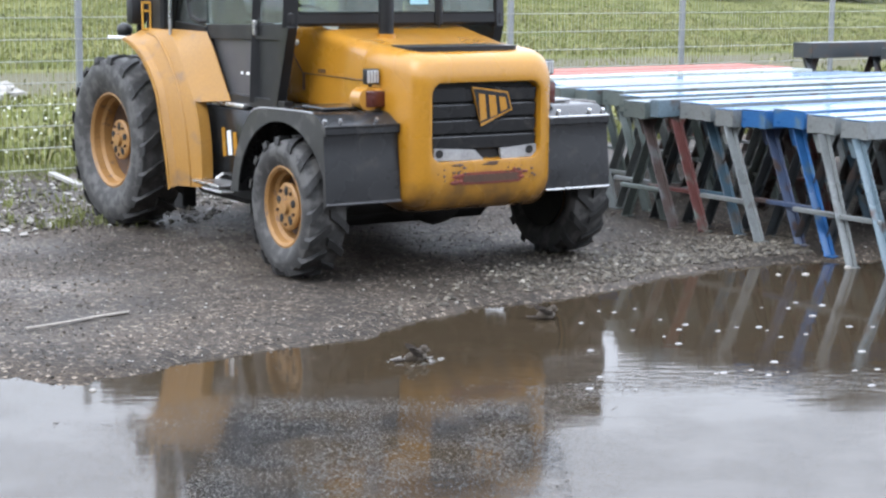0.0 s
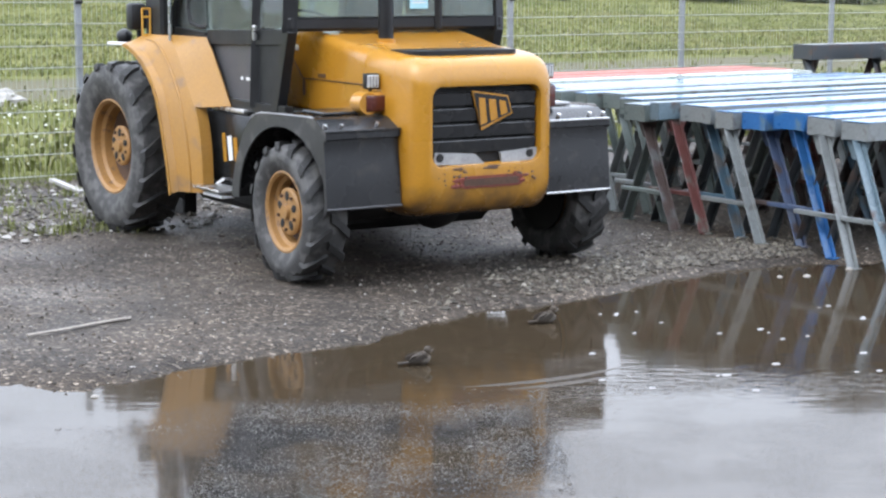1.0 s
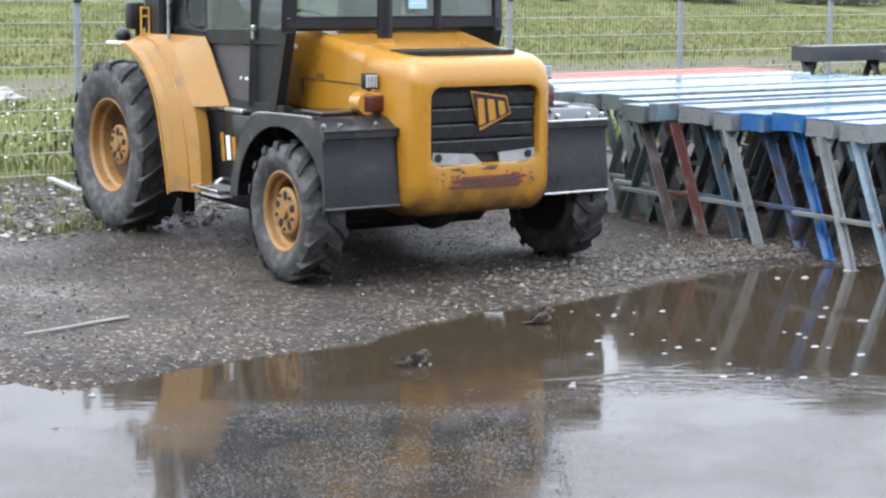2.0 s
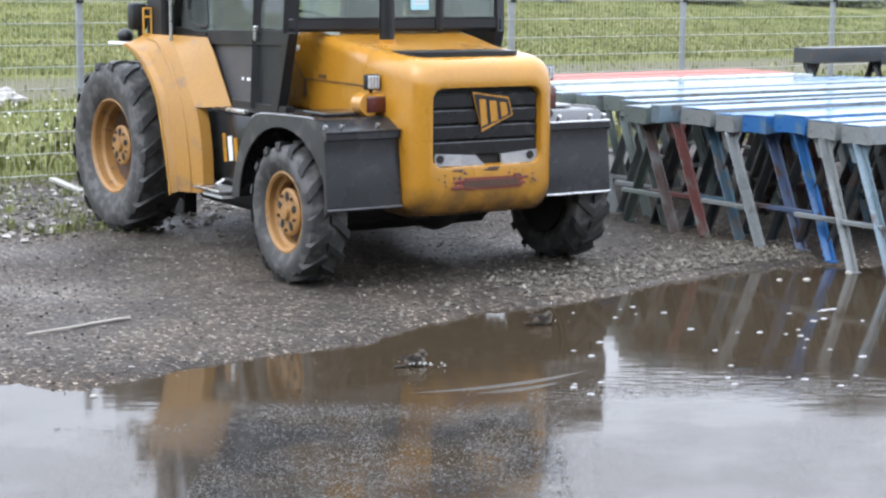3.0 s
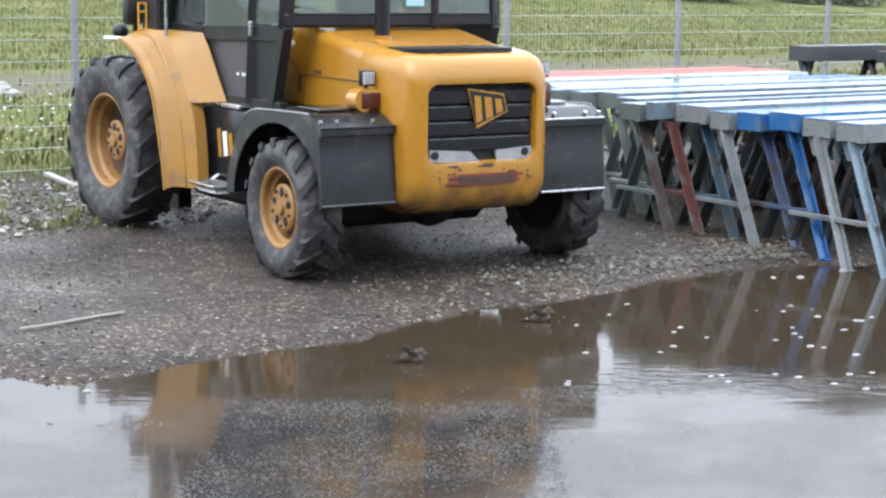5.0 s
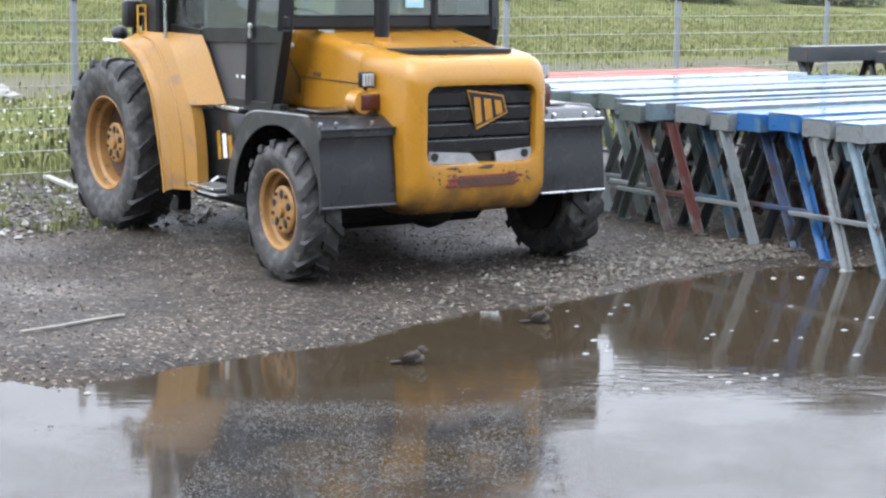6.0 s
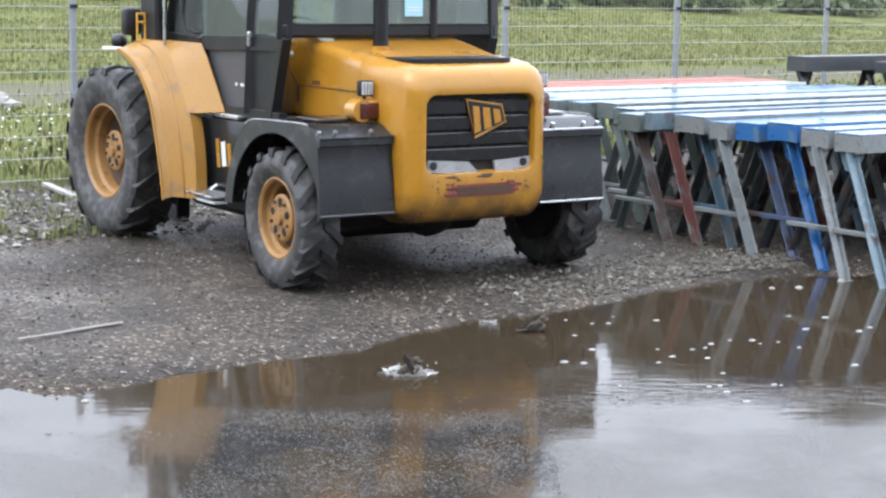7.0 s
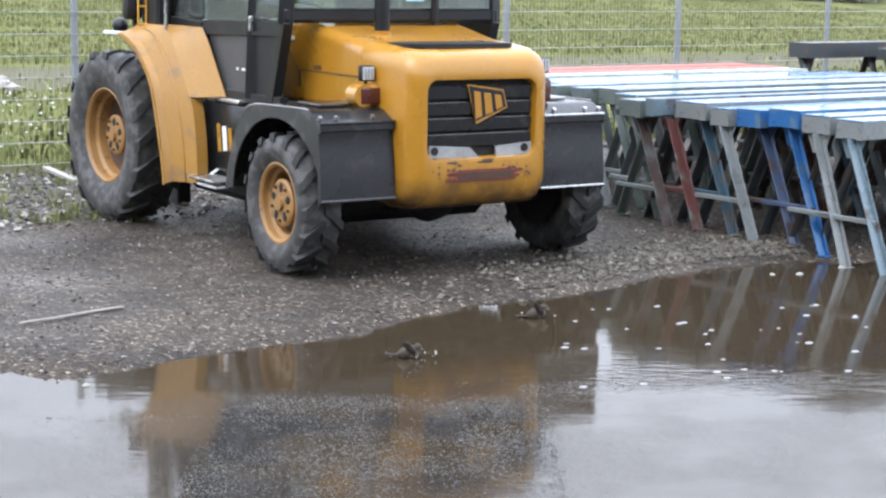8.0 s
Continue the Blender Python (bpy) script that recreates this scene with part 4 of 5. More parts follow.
    for s in (1, -1):
        for name, p, q, w, d in (
                ("lower_rear_pillar", (0.66, W, B), (0.48, W, 1.55), 0.07, 0.10), ("rear_pillar", (0.48, W, 1.53), (0.46, W - 0.04, T), 0.07, 0.10),
                ("door_pillar", (0.98, W, B), (0.94, W - 0.04, T), 0.09, 0.07), ("door_frame", (1.43, W, B), (1.74, W, 1.47), 0.05, 0.06),
                ("front_sill", (1.74, W, 1.47), (2.30, W, 1.50), 0.05, 0.06), ("front_pillar", (2.33, W, 1.46), (2.02, W - 0.04, T), 0.07, 0.07),
                ("waist_rail", (0.50, W, 1.50), (1.70, W, 1.47), 0.05, 0.10), ("door_sill", (0.5, W, B), (1.45, W, B), 0.06, 0.07),
                ("roof_rail", (0.42, W - 0.04, T), (2.05, W - 0.04, T), 0.07, 0.07)):
            part(name, bar(bmesh.new(), (p[0], s * p[1], p[2]), (q[0], s * q[1], q[2]), w, d), CABBLACK, cabin)
        part("quarter_panel", plate(bmesh.new(), [(0.68, 1.05), (0.95, 1.05), (0.93, 1.46), (0.54, 1.46)], s * 0.785, s * 0.805, "y"), CABBLACK, cabin)
    for name, c, size in (("rear_sill", (0.47, 0, 1.588), (0.07, 1.66, 0.10)), ("window_bar", (0.43, -0.30, 1.98), (0.05, 0.055, 0.9)), ("rear_header", (0.44, 0, T), (0.07, 1.6, 0.08)),
                          ("front_header", (2.04, 0, T), (0.07, 1.6, 0.08)), ("dashboard", (2.30, 0, 1.40), (0.06, 1.6, 0.20))):
        part(name, box(bmesh.new(), c, size, 0.02), CABBLACK, cabin)
    bm = bmesh.new()
    box(bm, (1.24, 0, T + 0.07), (1.75, 1.66, 0.09), 0.03, steps=2)
    part("cab_roof", bm, CABBLACK, cabin)
    for name, pts in (("rear_window", ((0.43, 0.74, 1.63), (0.43, -0.27, 1.63), (0.43, -0.27, 2.36), (0.43, 0.72, 2.36))),
                      ("rear_window", ((0.43, -0.33, 1.63), (0.43, -0.74, 1.63), (0.43, -0.72, 2.36), (0.43, -0.33, 2.36))),
                      ("windscreen", ((2.32, 0.76, 1.5), (2.32, -0.76, 1.5), (2.03, -0.72, 2.38), (2.03, 0.72, 2.38)))):
        bm = bmesh.new()
        loft(bm, [pts[:2], (pts[3], pts[2])], 0.006)
        part(name, bm, GLASS, cabin, "greenish cab glass", 0).visible_shadow = False
    for s in (1, -1):
        for name, pts in (("door_window", ((1.0, W, 1.52), (1.70, W, 1.50), (1.86, W - 0.03, 2.38), (0.97, W - 0.04, 2.38))),
                          ("front_side_window", ((1.76, W, 1.50), (2.28, W, 1.52), (2.02, W - 0.04, 2.36), (1.90, W - 0.04, 2.36))),
                          ("quarter_window", ((0.5, W, 1.56), (0.93, W, 1.55), (0.92, W - 0.04, 2.38), (0.49, W - 0.04, 2.38)))):
            bm = bmesh.new()
            loft(bm, [[(u, s * v, z) for u, v, z in pts[:2]], [(u, s * v, z) for u, v, z in (pts[3], pts[2])]], 0.006)
            part(name, bm, GLASS, cabin, "greenish cab glass", 0).visible_shadow = False
        bm = bmesh.new()
        plate(bm, [(1.03, 1.06), (1.41, 1.06), (1.66, 1.43), (1.02, 1.43)], s * 0.785, s * 0.80, "y")
        panel = part("door_panel", bm, GREYPANEL, cabin, "grey scratched lower door panel")
        for u, w in ((1.14, 0.03), (1.05, 0.05)):
            bm = bmesh.new()
            box(bm, (u + 0.05, s * 0.803, 1.205), (w, 0.004, 0.02))
            part("decal", bm, WHITE, panel)
        bm = bmesh.new()
        pipe(bm, [(1.86, s * 0.86, 2.2), (1.92, s * 0.87, 1.66), (1.88, s * 0.87, 1.57), (1.74, s * 0.86, 1.54), (1.70, s * 0.83, 1.54)], 0.014)
        part("grab_rail", bm, CABBLACK, cabin)
        bm = bmesh.new()
        box(bm, (0.90, s * 0.845, 1.52), (0.03, 0.03, 0.10), 0.008)
        part("door_handle", bm, CHROME, cabin, "chrome door handle")
    # things in the cab
    bm = bmesh.new()
    box(bm, (1.15, -0.02, 1.22), (0.5, 0.5, 0.14), 0.05, steps=2)
    box(bm, (0.88, -0.02, 1.55), (0.14, 0.48, 0.62), 0.06, (0, -10, 0), 2)
    box(bm, (1.15, -0.02, 1.09), (0.36, 0.36, 0.16), 0.02)
    part("seat", bm, SEATCLOTH, fl, "grey vinyl driver seat")
    bm = bmesh.new()
    rod(bm, (1.95, 0, 1.05), (1.72, 0, 1.55), 0.03, 12)
    b2 = bmesh.new()
    lathe(b2, [(0.20, 0.012), (0.212, 0.0), (0.20, -0.012), (0.188, 0.0)], 28)
    join(bm, b2, pose(1.72, 0, 1.56, 0, 0, 0) @ pose(0, 0, 0, 90, 0, 0) @ pose(0, 0, 0, 0, 0, 25))
    part("steering_wheel", bm, CABBLACK, fl)
    bm = bmesh.new()
    box(bm, (0.415, -0.135, 1.76), (0.004, 0.14, 0.16))
    note = part("sticker", bm, STICKER, fl, "pale blue notice sticker")
    for z in (1.72, 1.74, 1.80):
        bm = bmesh.new()
        box(bm, (0.411, -0.135, z), (0.003, 0.11, 0.008))
        part("text_bar", bm, WHITE, note)
    # lamps and mast before the cab
    bm = bmesh.new()
    box(bm, (2.52, 1.02, 1.60), (0.12, 0.13, 0.20), 0.03, steps=2)
    rod(bm, (2.52, 1.0, 1.40), (2.52, 1.0, 1.52), 0.02)
    ball(bm, (2.66, 1.06, 1.45), (0.07, 0.06, 0.06), 2)
    part("head_lamp", bm, CABBLACK, fl, "black headlamp on a stalk")
    bm = bmesh.new()
    for v in (1.05, 0.99):
        box(bm, (2.33, v, 1.565), (0.012, 0.014, 0.20), 0.003)
    for z in (1.47, 1.60, 1.66):
        box(bm, (2.33, 1.02, z), (0.012, 0.07, 0.016), 0.003)
    part("indicator_frame", bm, AMBER, fl, "yellow lamp guard")
    bm = bmesh.new()
    box(bm, (2.54, 1.15, 1.402), (0.22, 0.03, 0.026), 0.006, (0, 0, 25))
    part("marker_stalk", bm, WHITE, fl, "white plastic marker stalk")
    for s in (1, -1):
        bm = bmesh.new()
        box(bm, (3.05, s * 0.38, 1.55), (0.16, 0.10, 2.5), 0.012)
        rail = part("mast_rail", bm, CABBLACK, fl, "tall black lifting mast rail")
        bm = bmesh.new()
        rod(bm, (2.92, s * 0.28, 0.5), (2.92, s * 0.28, 2.5), 0.035, 14)
        part("lift_ram", bm, DARK, rail)
    bm = bmesh.new()
    for z in (0.5, 1.4, 2.7):
        box(bm, (3.06, 0, z), (0.09, 0.86, 0.12), 0.01)
    part("mast_crossbeam", bm, CABBLACK, fl)
    bm = bmesh.new()
    box(bm, (2.30, 0.93, 1.80), (0.30, 0.10, 0.68), 0.02)
    part("air_intake", bm, CABBLACK, fl)
    bm = bmesh.new()
    rod(bm, (1.95, 1.0, 1.44), (1.95, 1.0, 2.3), 0.011, 8)
    part("aerial", bm, CHROME, fl, "thin pale aerial rod")
    for s in (1, -1):
        bm = bmesh.new()
        bar(bm, (3.16, s * 0.35, 0.06), (4.2, s * 0.35, 0.06), 0.05, 0.12)
        box(bm, (3.16, s * 0.35, 0.40), (0.06, 0.12, 0.75), 0.01)
        part("fork", bm, DARK, fl)


make_forklift()


# ---- steel trestles ----
INSET = {-7.90: -0.06, -8.21: -0.07, -8.87: 0.07, -9.13: -0.04, -9.44: 0.06, -9.71: 0.12, -9.94: 0.03}   # where the end legs stand in further


def trestle(c, a, width, top, beam, legs, cross, lid, length=4.2, label="", splay=0.37, deep=0.125):
    """A long steel trestle. c: across the row, a: where its near end lies along the row."""
    at = Matrix.Translation(ALONG * a + ACROSS * c + Vector((0.062, 0.12, 0))) @ pose(0, 0, 0, 0, 0, TURN)
    tr = thing("trestle", label, "trestle", "steel trestles in the yard", at=at)
    under = top - deep
    bm = bmesh.new()
    h = width / 2 - 0.02
    box(bm, (length / 2, 0, top + 0.001), (length, 2 * h, 0.008), 0.002)
    part("top_plate", bm, PAINTS[lid], tr)
    bm = bmesh.new()
    for s in (1, -1):
        box(bm, (length / 2, s * (h - 0.004), top - deep / 2 - 0.002), (length, 0.008, deep - 0.004), 0.002)
        box(bm, (length / 2, s * (h - 0.03), under + 0.004), (length, 0.06, 0.008), 0.002)
    part("beam", bm, PAINTS[beam], tr)
    for x in (0.006, length - 0.006):
        bm = bmesh.new()
        box(bm, (x, 0, top - deep / 2 - 0.002), (0.01, 2 * h - 0.018, deep - 0.012), 0.002)
        part("end_plate", bm, PAINTS[beam], tr)
    splay = 0.33 if c == -8.21 else splay
    for k, x in enumerate((0.07 + INSET.get(c, 0.0), length - 0.12, length * 0.36, length * 0.68)):
        for s in (1, -1):
            bm = bmesh.new()
            xl = x + (0.16 if s > 0 and k == 0 else 0)
            spot = at @ Vector((xl, s * splay, 0))
            low = min(0.0, float(ground_z(spot.x, spot.y)))
            topv, foot = (xl, s * 0.02, under + 0.005), (xl, s * splay, low + 0.012)
            bar(bm, topv, foot, 0.008, 0.098, (1, 0, 0))
            b2 = (Vector((0.03, 0, 0)))
            bar(bm, Vector(topv) + b2, Vector(foot) + b2, 0.06, 0.008, (1, 0, 0))
            box(bm, (xl + 0.02, s * splay, low + 0.006), (0.075, 0.075, 0.012), 0.002)
            # far-side legs: shade under the row is put into their dark or brown paint
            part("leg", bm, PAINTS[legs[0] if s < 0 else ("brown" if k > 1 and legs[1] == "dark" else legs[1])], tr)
        bm = bmesh.new()
        f = 0.66
        bar(bm, (x + 0.012, -(0.02 + (splay - 0.02) * f), under * (1 - f)), (x + 0.012, 0.02 + (splay - 0.02) * f, under * (1 - f)), 0.045, 0.03, (0, 0, 1))
        part("cross_bar", bm, PAINTS[cross], tr)
        bm = bmesh.new()
        plate(bm, [(-0.11, under), (0.11, under), (0.05, under - 0.13), (-0.05, under - 0.13)], x + 0.034, x + 0.042)
        part("gusset", bm, PAINTS[legs[0]], tr)
    return tr


ROW = [  # across, along, width, top, beam, legs, cross bar, words
    # "dark" as second leg colour paints in the shade between packed trestles
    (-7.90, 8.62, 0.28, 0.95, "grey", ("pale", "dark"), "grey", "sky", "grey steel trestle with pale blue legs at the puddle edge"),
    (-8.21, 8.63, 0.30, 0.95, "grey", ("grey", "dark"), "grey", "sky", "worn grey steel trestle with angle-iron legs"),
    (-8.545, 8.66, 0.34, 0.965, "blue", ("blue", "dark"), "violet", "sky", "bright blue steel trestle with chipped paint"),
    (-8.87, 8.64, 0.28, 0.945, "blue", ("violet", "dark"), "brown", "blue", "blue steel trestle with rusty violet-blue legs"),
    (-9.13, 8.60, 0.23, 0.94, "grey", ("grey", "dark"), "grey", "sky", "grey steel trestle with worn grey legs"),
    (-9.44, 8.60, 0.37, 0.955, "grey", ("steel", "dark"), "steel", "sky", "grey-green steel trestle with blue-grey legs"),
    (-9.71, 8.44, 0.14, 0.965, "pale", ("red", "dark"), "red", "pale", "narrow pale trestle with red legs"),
    (-9.94, 8.44, 0.29, 0.945, "green", ("brown", "green"), "green", "pale", "grey-green trestle with rust-brown legs"),
    (-10.32, 8.72, 0.30, 0.955, "green", ("green", "grey"), "grey", "sky", "grey-green trestle with dull angle-iron legs"),
    (-10.80, 8.95, 0.32, 0.965, "green", ("green", "grey"), "grey", "pale", "grey-green trestle with worn angle-iron legs"),
    (-11.06, 8.82, 0.20, 0.965, "green", ("grey", "brown"), "grey", "sky", "narrow grey-green trestle packed in the row"),
    (-11.33, 8.72, 0.30, 0.965, "green", ("green", "grey"), "grey", "pale", "grey-green trestle packed in the row"),
    (-11.70, 9.1, 0.34, 0.95, "blue", ("steel", "grey"), "grey", "sky", "faded blue trestle packed in the row"),
    (-12.12, 9.0, 0.34, 0.95, "pale", ("grey", "grey"), "grey", "sky", "pale blue trestle packed in the row"),
    (-12.62, 8.8, 0.30, 0.95, "white", ("green", "grey"), "green", "white", "white and green trestle packed in the row"),
    (-13.15, 9.0, 0.40, 0.95, "red", ("red", "brown"), "red", "rose", "faded red trestle at the back of the row"),
    (-13.60, 9.0, 0.40, 0.95, "red", ("red", "brown"), "red", "rose", "faded red trestle at the back of the row"),
]
shuffle = random.Random(21)
for c, a, width, top, beam, legs, cross, lid, words in ROW:
    trestle(c, a, width, top - 0.008 + shuffle.uniform(-0.008, 0.008), beam, legs, cross, lid, 4.2, words)
trestle(-13.75, 14.15, 0.34, 1.15, "dark", ("dark", "brown"), "dark", "dark", 3.2, "tall dark slate trestle standing by the fence", deep=0.165)
trestle(-13.15, 14.9, 0.30, 1.10, "dark", ("dark", "dark"), "dark", "dark", 3.0, "dark slate trestle standing beside the red ones")


# ---- loose things on the ground ----
def make_litter():
    bm = bmesh.new()
    a, c = Vector((-2.19, 8.93, 0.014)), Vector((-1.73, 9.41, 0.014))
    pts = smoothed([a, a.lerp(c, 0.35) + Vector((0.008, -0.004, 0)), a.lerp(c, 0.7) + Vector((-0.006, 0.006, 0)), c], 9)
    tube(bm, pts, 0.009, 7)
    tagged(new("stick", mesh_of("stick", bm, WOOD)), "pale dry stick lying on wet gravel", "stick")
    bm = bmesh.new()
    bar(bm, (-3.56, 15.65, 0.06), (-3.14, 14.95, 0.03), 0.065, 0.03)
    tagged(new("board", mesh_of("board", bm, PALEWOOD)), "pale weathered board lying by the big wheel", "board")
    rng = random.Random(3)
    for x, y, s in ((2.22, 11.16, 0.026), (2.40, 11.19, 0.03), (2.74, 11.45, 0.03), (0.43, 7.81, 0.012), (-1.62, 7.85, 0.02)):
        bm = bmesh.new()
        ball(bm, (0, 0, 0), (s, s * 0.8, s * 0.6), 2)
        for v in bm.verts:
            v.co *= 1 + 0.25 * noise.noise(v.co * 30 + Vector((x, y, 0)) * 5)
        ob = new("stone", mesh_of("stone", bm, CHALK))
        ob.matrix_basis = pose(x, y, float(max(ground_z(x, y), WATER_Z - 0.015)) + s * 0.4, 0, 0, rng.uniform(0, 360))
        tagged(ob, "pale stone at the water's edge", "stone", "stones at the water's edge")


def make_heap(x, y, w, h):
    bm = bmesh.new()
    bmesh.ops.create_icosphere(bm, subdivisions=4, radius=1)
    for v in bm.verts:
        v.co *= 1 + 0.30 * noise.noise(v.co * 2.1) + 0.16 * noise.noise(v.co * 6)
        v.co = Vector((v.co.x * w, v.co.y * w * 0.6, max(v.co.z, -0.2) * h))
    ob = new("rubble_heap", mesh_of("rubble_heap", bm, CHALK, 20))
    ob.matrix_basis = pose(x, y, float(ground_z(x, y)))
    tagged(ob, "low heap of pale rubble in the meadow", "rubble heap")


make_litter()
make_gravel()
make_heap(-6.8, 25.8, 0.55, 0.24)


# ---- plants ----
def blades(name, places, heights, mat, label, lean=0.5, wide=0.006):
    rng = np.random.default_rng(len(places))
    n = len(places)
    a = rng.uniform(0, 2 * np.pi, n)
    d = np.stack([np.cos(a), np.sin(a)], 1)
    w = np.stack([-d[:, 1], d[:, 0]], 1) * (wide * (0.6 + 0.8 * rng.random(n)))[:, None] * (heights / heights.mean())[:, None] ** 0.5
    bend = d * (heights * lean * rng.uniform(0.1, 1.0, n))[:, None]
    v = np.zeros((n, 5, 3))
    v[:, 0, :2], v[:, 1, :2] = places[:, :2] - w, places[:, :2] + w
    v[:, 2, :2], v[:, 3, :2] = places[:, :2] + 0.35 * bend + 0.8 * w, places[:, :2] + 0.35 * bend - 0.8 * w
    v[:, 4, :2] = places[:, :2] + bend
    z = places[:, 2]
    v[:, 0, 2] = v[:, 1, 2] = z - 0.01
    v[:, 2, 2] = v[:, 3, 2] = z + heights * 0.6
    v[:, 4, 2] = z + heights * (1 - 0.3 * lean)
    k = 5 * np.arange(n)[:, None]
    faces = [tuple(f) for f in (k + np.array([0, 1, 2, 3])).tolist()] + [tuple(f) for f in (k + np.array([3, 2, 4])).tolist()]
    me = bpy.data.meshes.new(name)
    me.from_pydata(v.reshape(-1, 3).tolist(), [], faces)
    me.materials.append(mat)
    return tagged(new(name, me), label, "grass", kind="stuff")


def strip(n, along, away, seed, power=1.0):
    rng = np.random.default_rng(seed)
    a = rng.uniform(*along, n)
    b = away[0] + (away[1] - away[0]) * rng.uniform(0, 1, n) ** power
    x, y = ALONG.x * a - ACROSS.x * b, ALONG.y * a - ACROSS.y * b
    return x, y, rng


def make_plants():
    x, y, rng = strip(26000, (3, 22), (15.1, 19), 11, 1.4)
    keep = rng.random(len(x)) < 0.45 + 0.55 * np.clip(rough_noise(x, y, 0.9), -1, 1)
    blades("grass", on_ground(x, y)[keep], rng.uniform(0.04, 0.15, keep.sum()), GRASS, "green grass and weeds along the fence foot")
    x, y, rng = strip(290000, (-8, 62), (16.2, 92), 12, 1.6)
    keep = (np.abs(x) < 0.28 * y + 1.0) & (rng.random(len(x)) < 0.65 + 0.45 * rough_noise(x, y, 0.35))
    bare = (0.827 * y - 0.562 * x > 25.0) & (0.827 * y - 0.562 * x < 32.0)
    keep &= ~bare | (rng.random(len(x)) < 0.08)
    x, y = x[keep], y[keep]
    blades("meadow_grass", on_ground(x, y), rng.uniform(0.05, 0.19, len(x)), GRASS, "green meadow grass beyond the fence", 1.1, 0.016)
    x, y, rng = strip(120000, (-8, 48), (16.2, 66), 13, 1.4)
    keep = (np.abs(x) < 0.28 * y + 1.0) & (rng.random(len(x)) < 0.35 + 0.55 * np.clip(rough_noise(x, y, 0.25), -1, 1))
    keep &= ~((0.827 * y - 0.562 * x > 25.0) & (0.827 * y - 0.562 * x < 32.0)) | (rng.random(len(x)) < 0.08)
    blades("dry_grass", on_ground(x, y)[keep], rng.uniform(0.05, 0.22, keep.sum()), STRAW, "pale yellowish seeding grass beyond the fence", 1.1, 0.014)
    # thin weeds among the rubble near the big wheel
    rng = np.random.default_rng(14)
    cx, cy = rng.uniform(-4.3, -2.3, 70), rng.uniform(12.6, 15.8, 70)
    x, y = np.repeat(cx, 26) + rng.normal(0, 0.07, 1820), np.repeat(cy, 26) + rng.normal(0, 0.07, 1820)
    blades("weeds", on_ground(x, y), rng.uniform(0.02, 0.11, len(x)), GRASS, "thin green weeds among the rubble", 0.9, 0.004)
    # white flower heads behind the fence
    x, y, rng = strip(420, (3, 14), (15.6, 21), 15, 1.3)
    p = on_ground(x, y)
    p[:, 2] += rng.uniform(0.1, 0.55, len(x))
    ob = scatter("white_flowers", p, rng.uniform(0.012, 0.03, len(x)), PETAL, "small white flower heads in the meadow", 0.3, 0.5)
    tagged(ob, category="flowers")


def bush(x, y, size, seed):
    rng = random.Random(seed)
    top = thing("bush", "dark green leafy bush at the meadow's far edge", "bush", "bushes at the meadow's edge", at=pose(x, y, float(ground_z(x, y))))
    tips = []
    for k in range(7):
        a = rng.uniform(0, 6.28)
        tip = Vector((math.cos(a) * size * rng.uniform(0.2, 0.6), math.sin(a) * size * rng.uniform(0.2, 0.6), size * rng.uniform(0.35, 0.8)))
        part("branch", rod(bmesh.new(), (0, 0, -0.05), tip, 0.05, 6, 0.015), BARK, top)
        tips.append(tip)
    n = 1500
    nr = np.random.default_rng(seed)
    base = np.array([tips[i % 7] for i in range(n)])
    c = base + nr.normal(0, 1, (n, 3)) * np.array([0.62, 0.45, 0.20]) * size
    c[:, 2] = np.abs(c[:, 2]) + 0.05
    s = nr.uniform(0.06, 0.14, n)[:, None, None]
    v = (nr.normal(0, 1, (n, 4, 3)) * s + c[:, None]).reshape(-1, 3)
    f = np.arange(4 * n).reshape(-1, 4)
    me = bpy.data.meshes.new("crown")
    me.from_pydata(v.tolist(), [], f.tolist())
    me.materials.append(LEAF)
    ob = new("crown", me)
    ob.parent = top


make_plants()
rng_b = random.Random(8)
for k in range(22):
    bush(-17 + 2.0 * k + rng_b.uniform(-0.9, 0.9), 74 + 0.85 * k + rng_b.uniform(-3, 6), rng_b.uniform(0.6, 1.2), 50 + k)


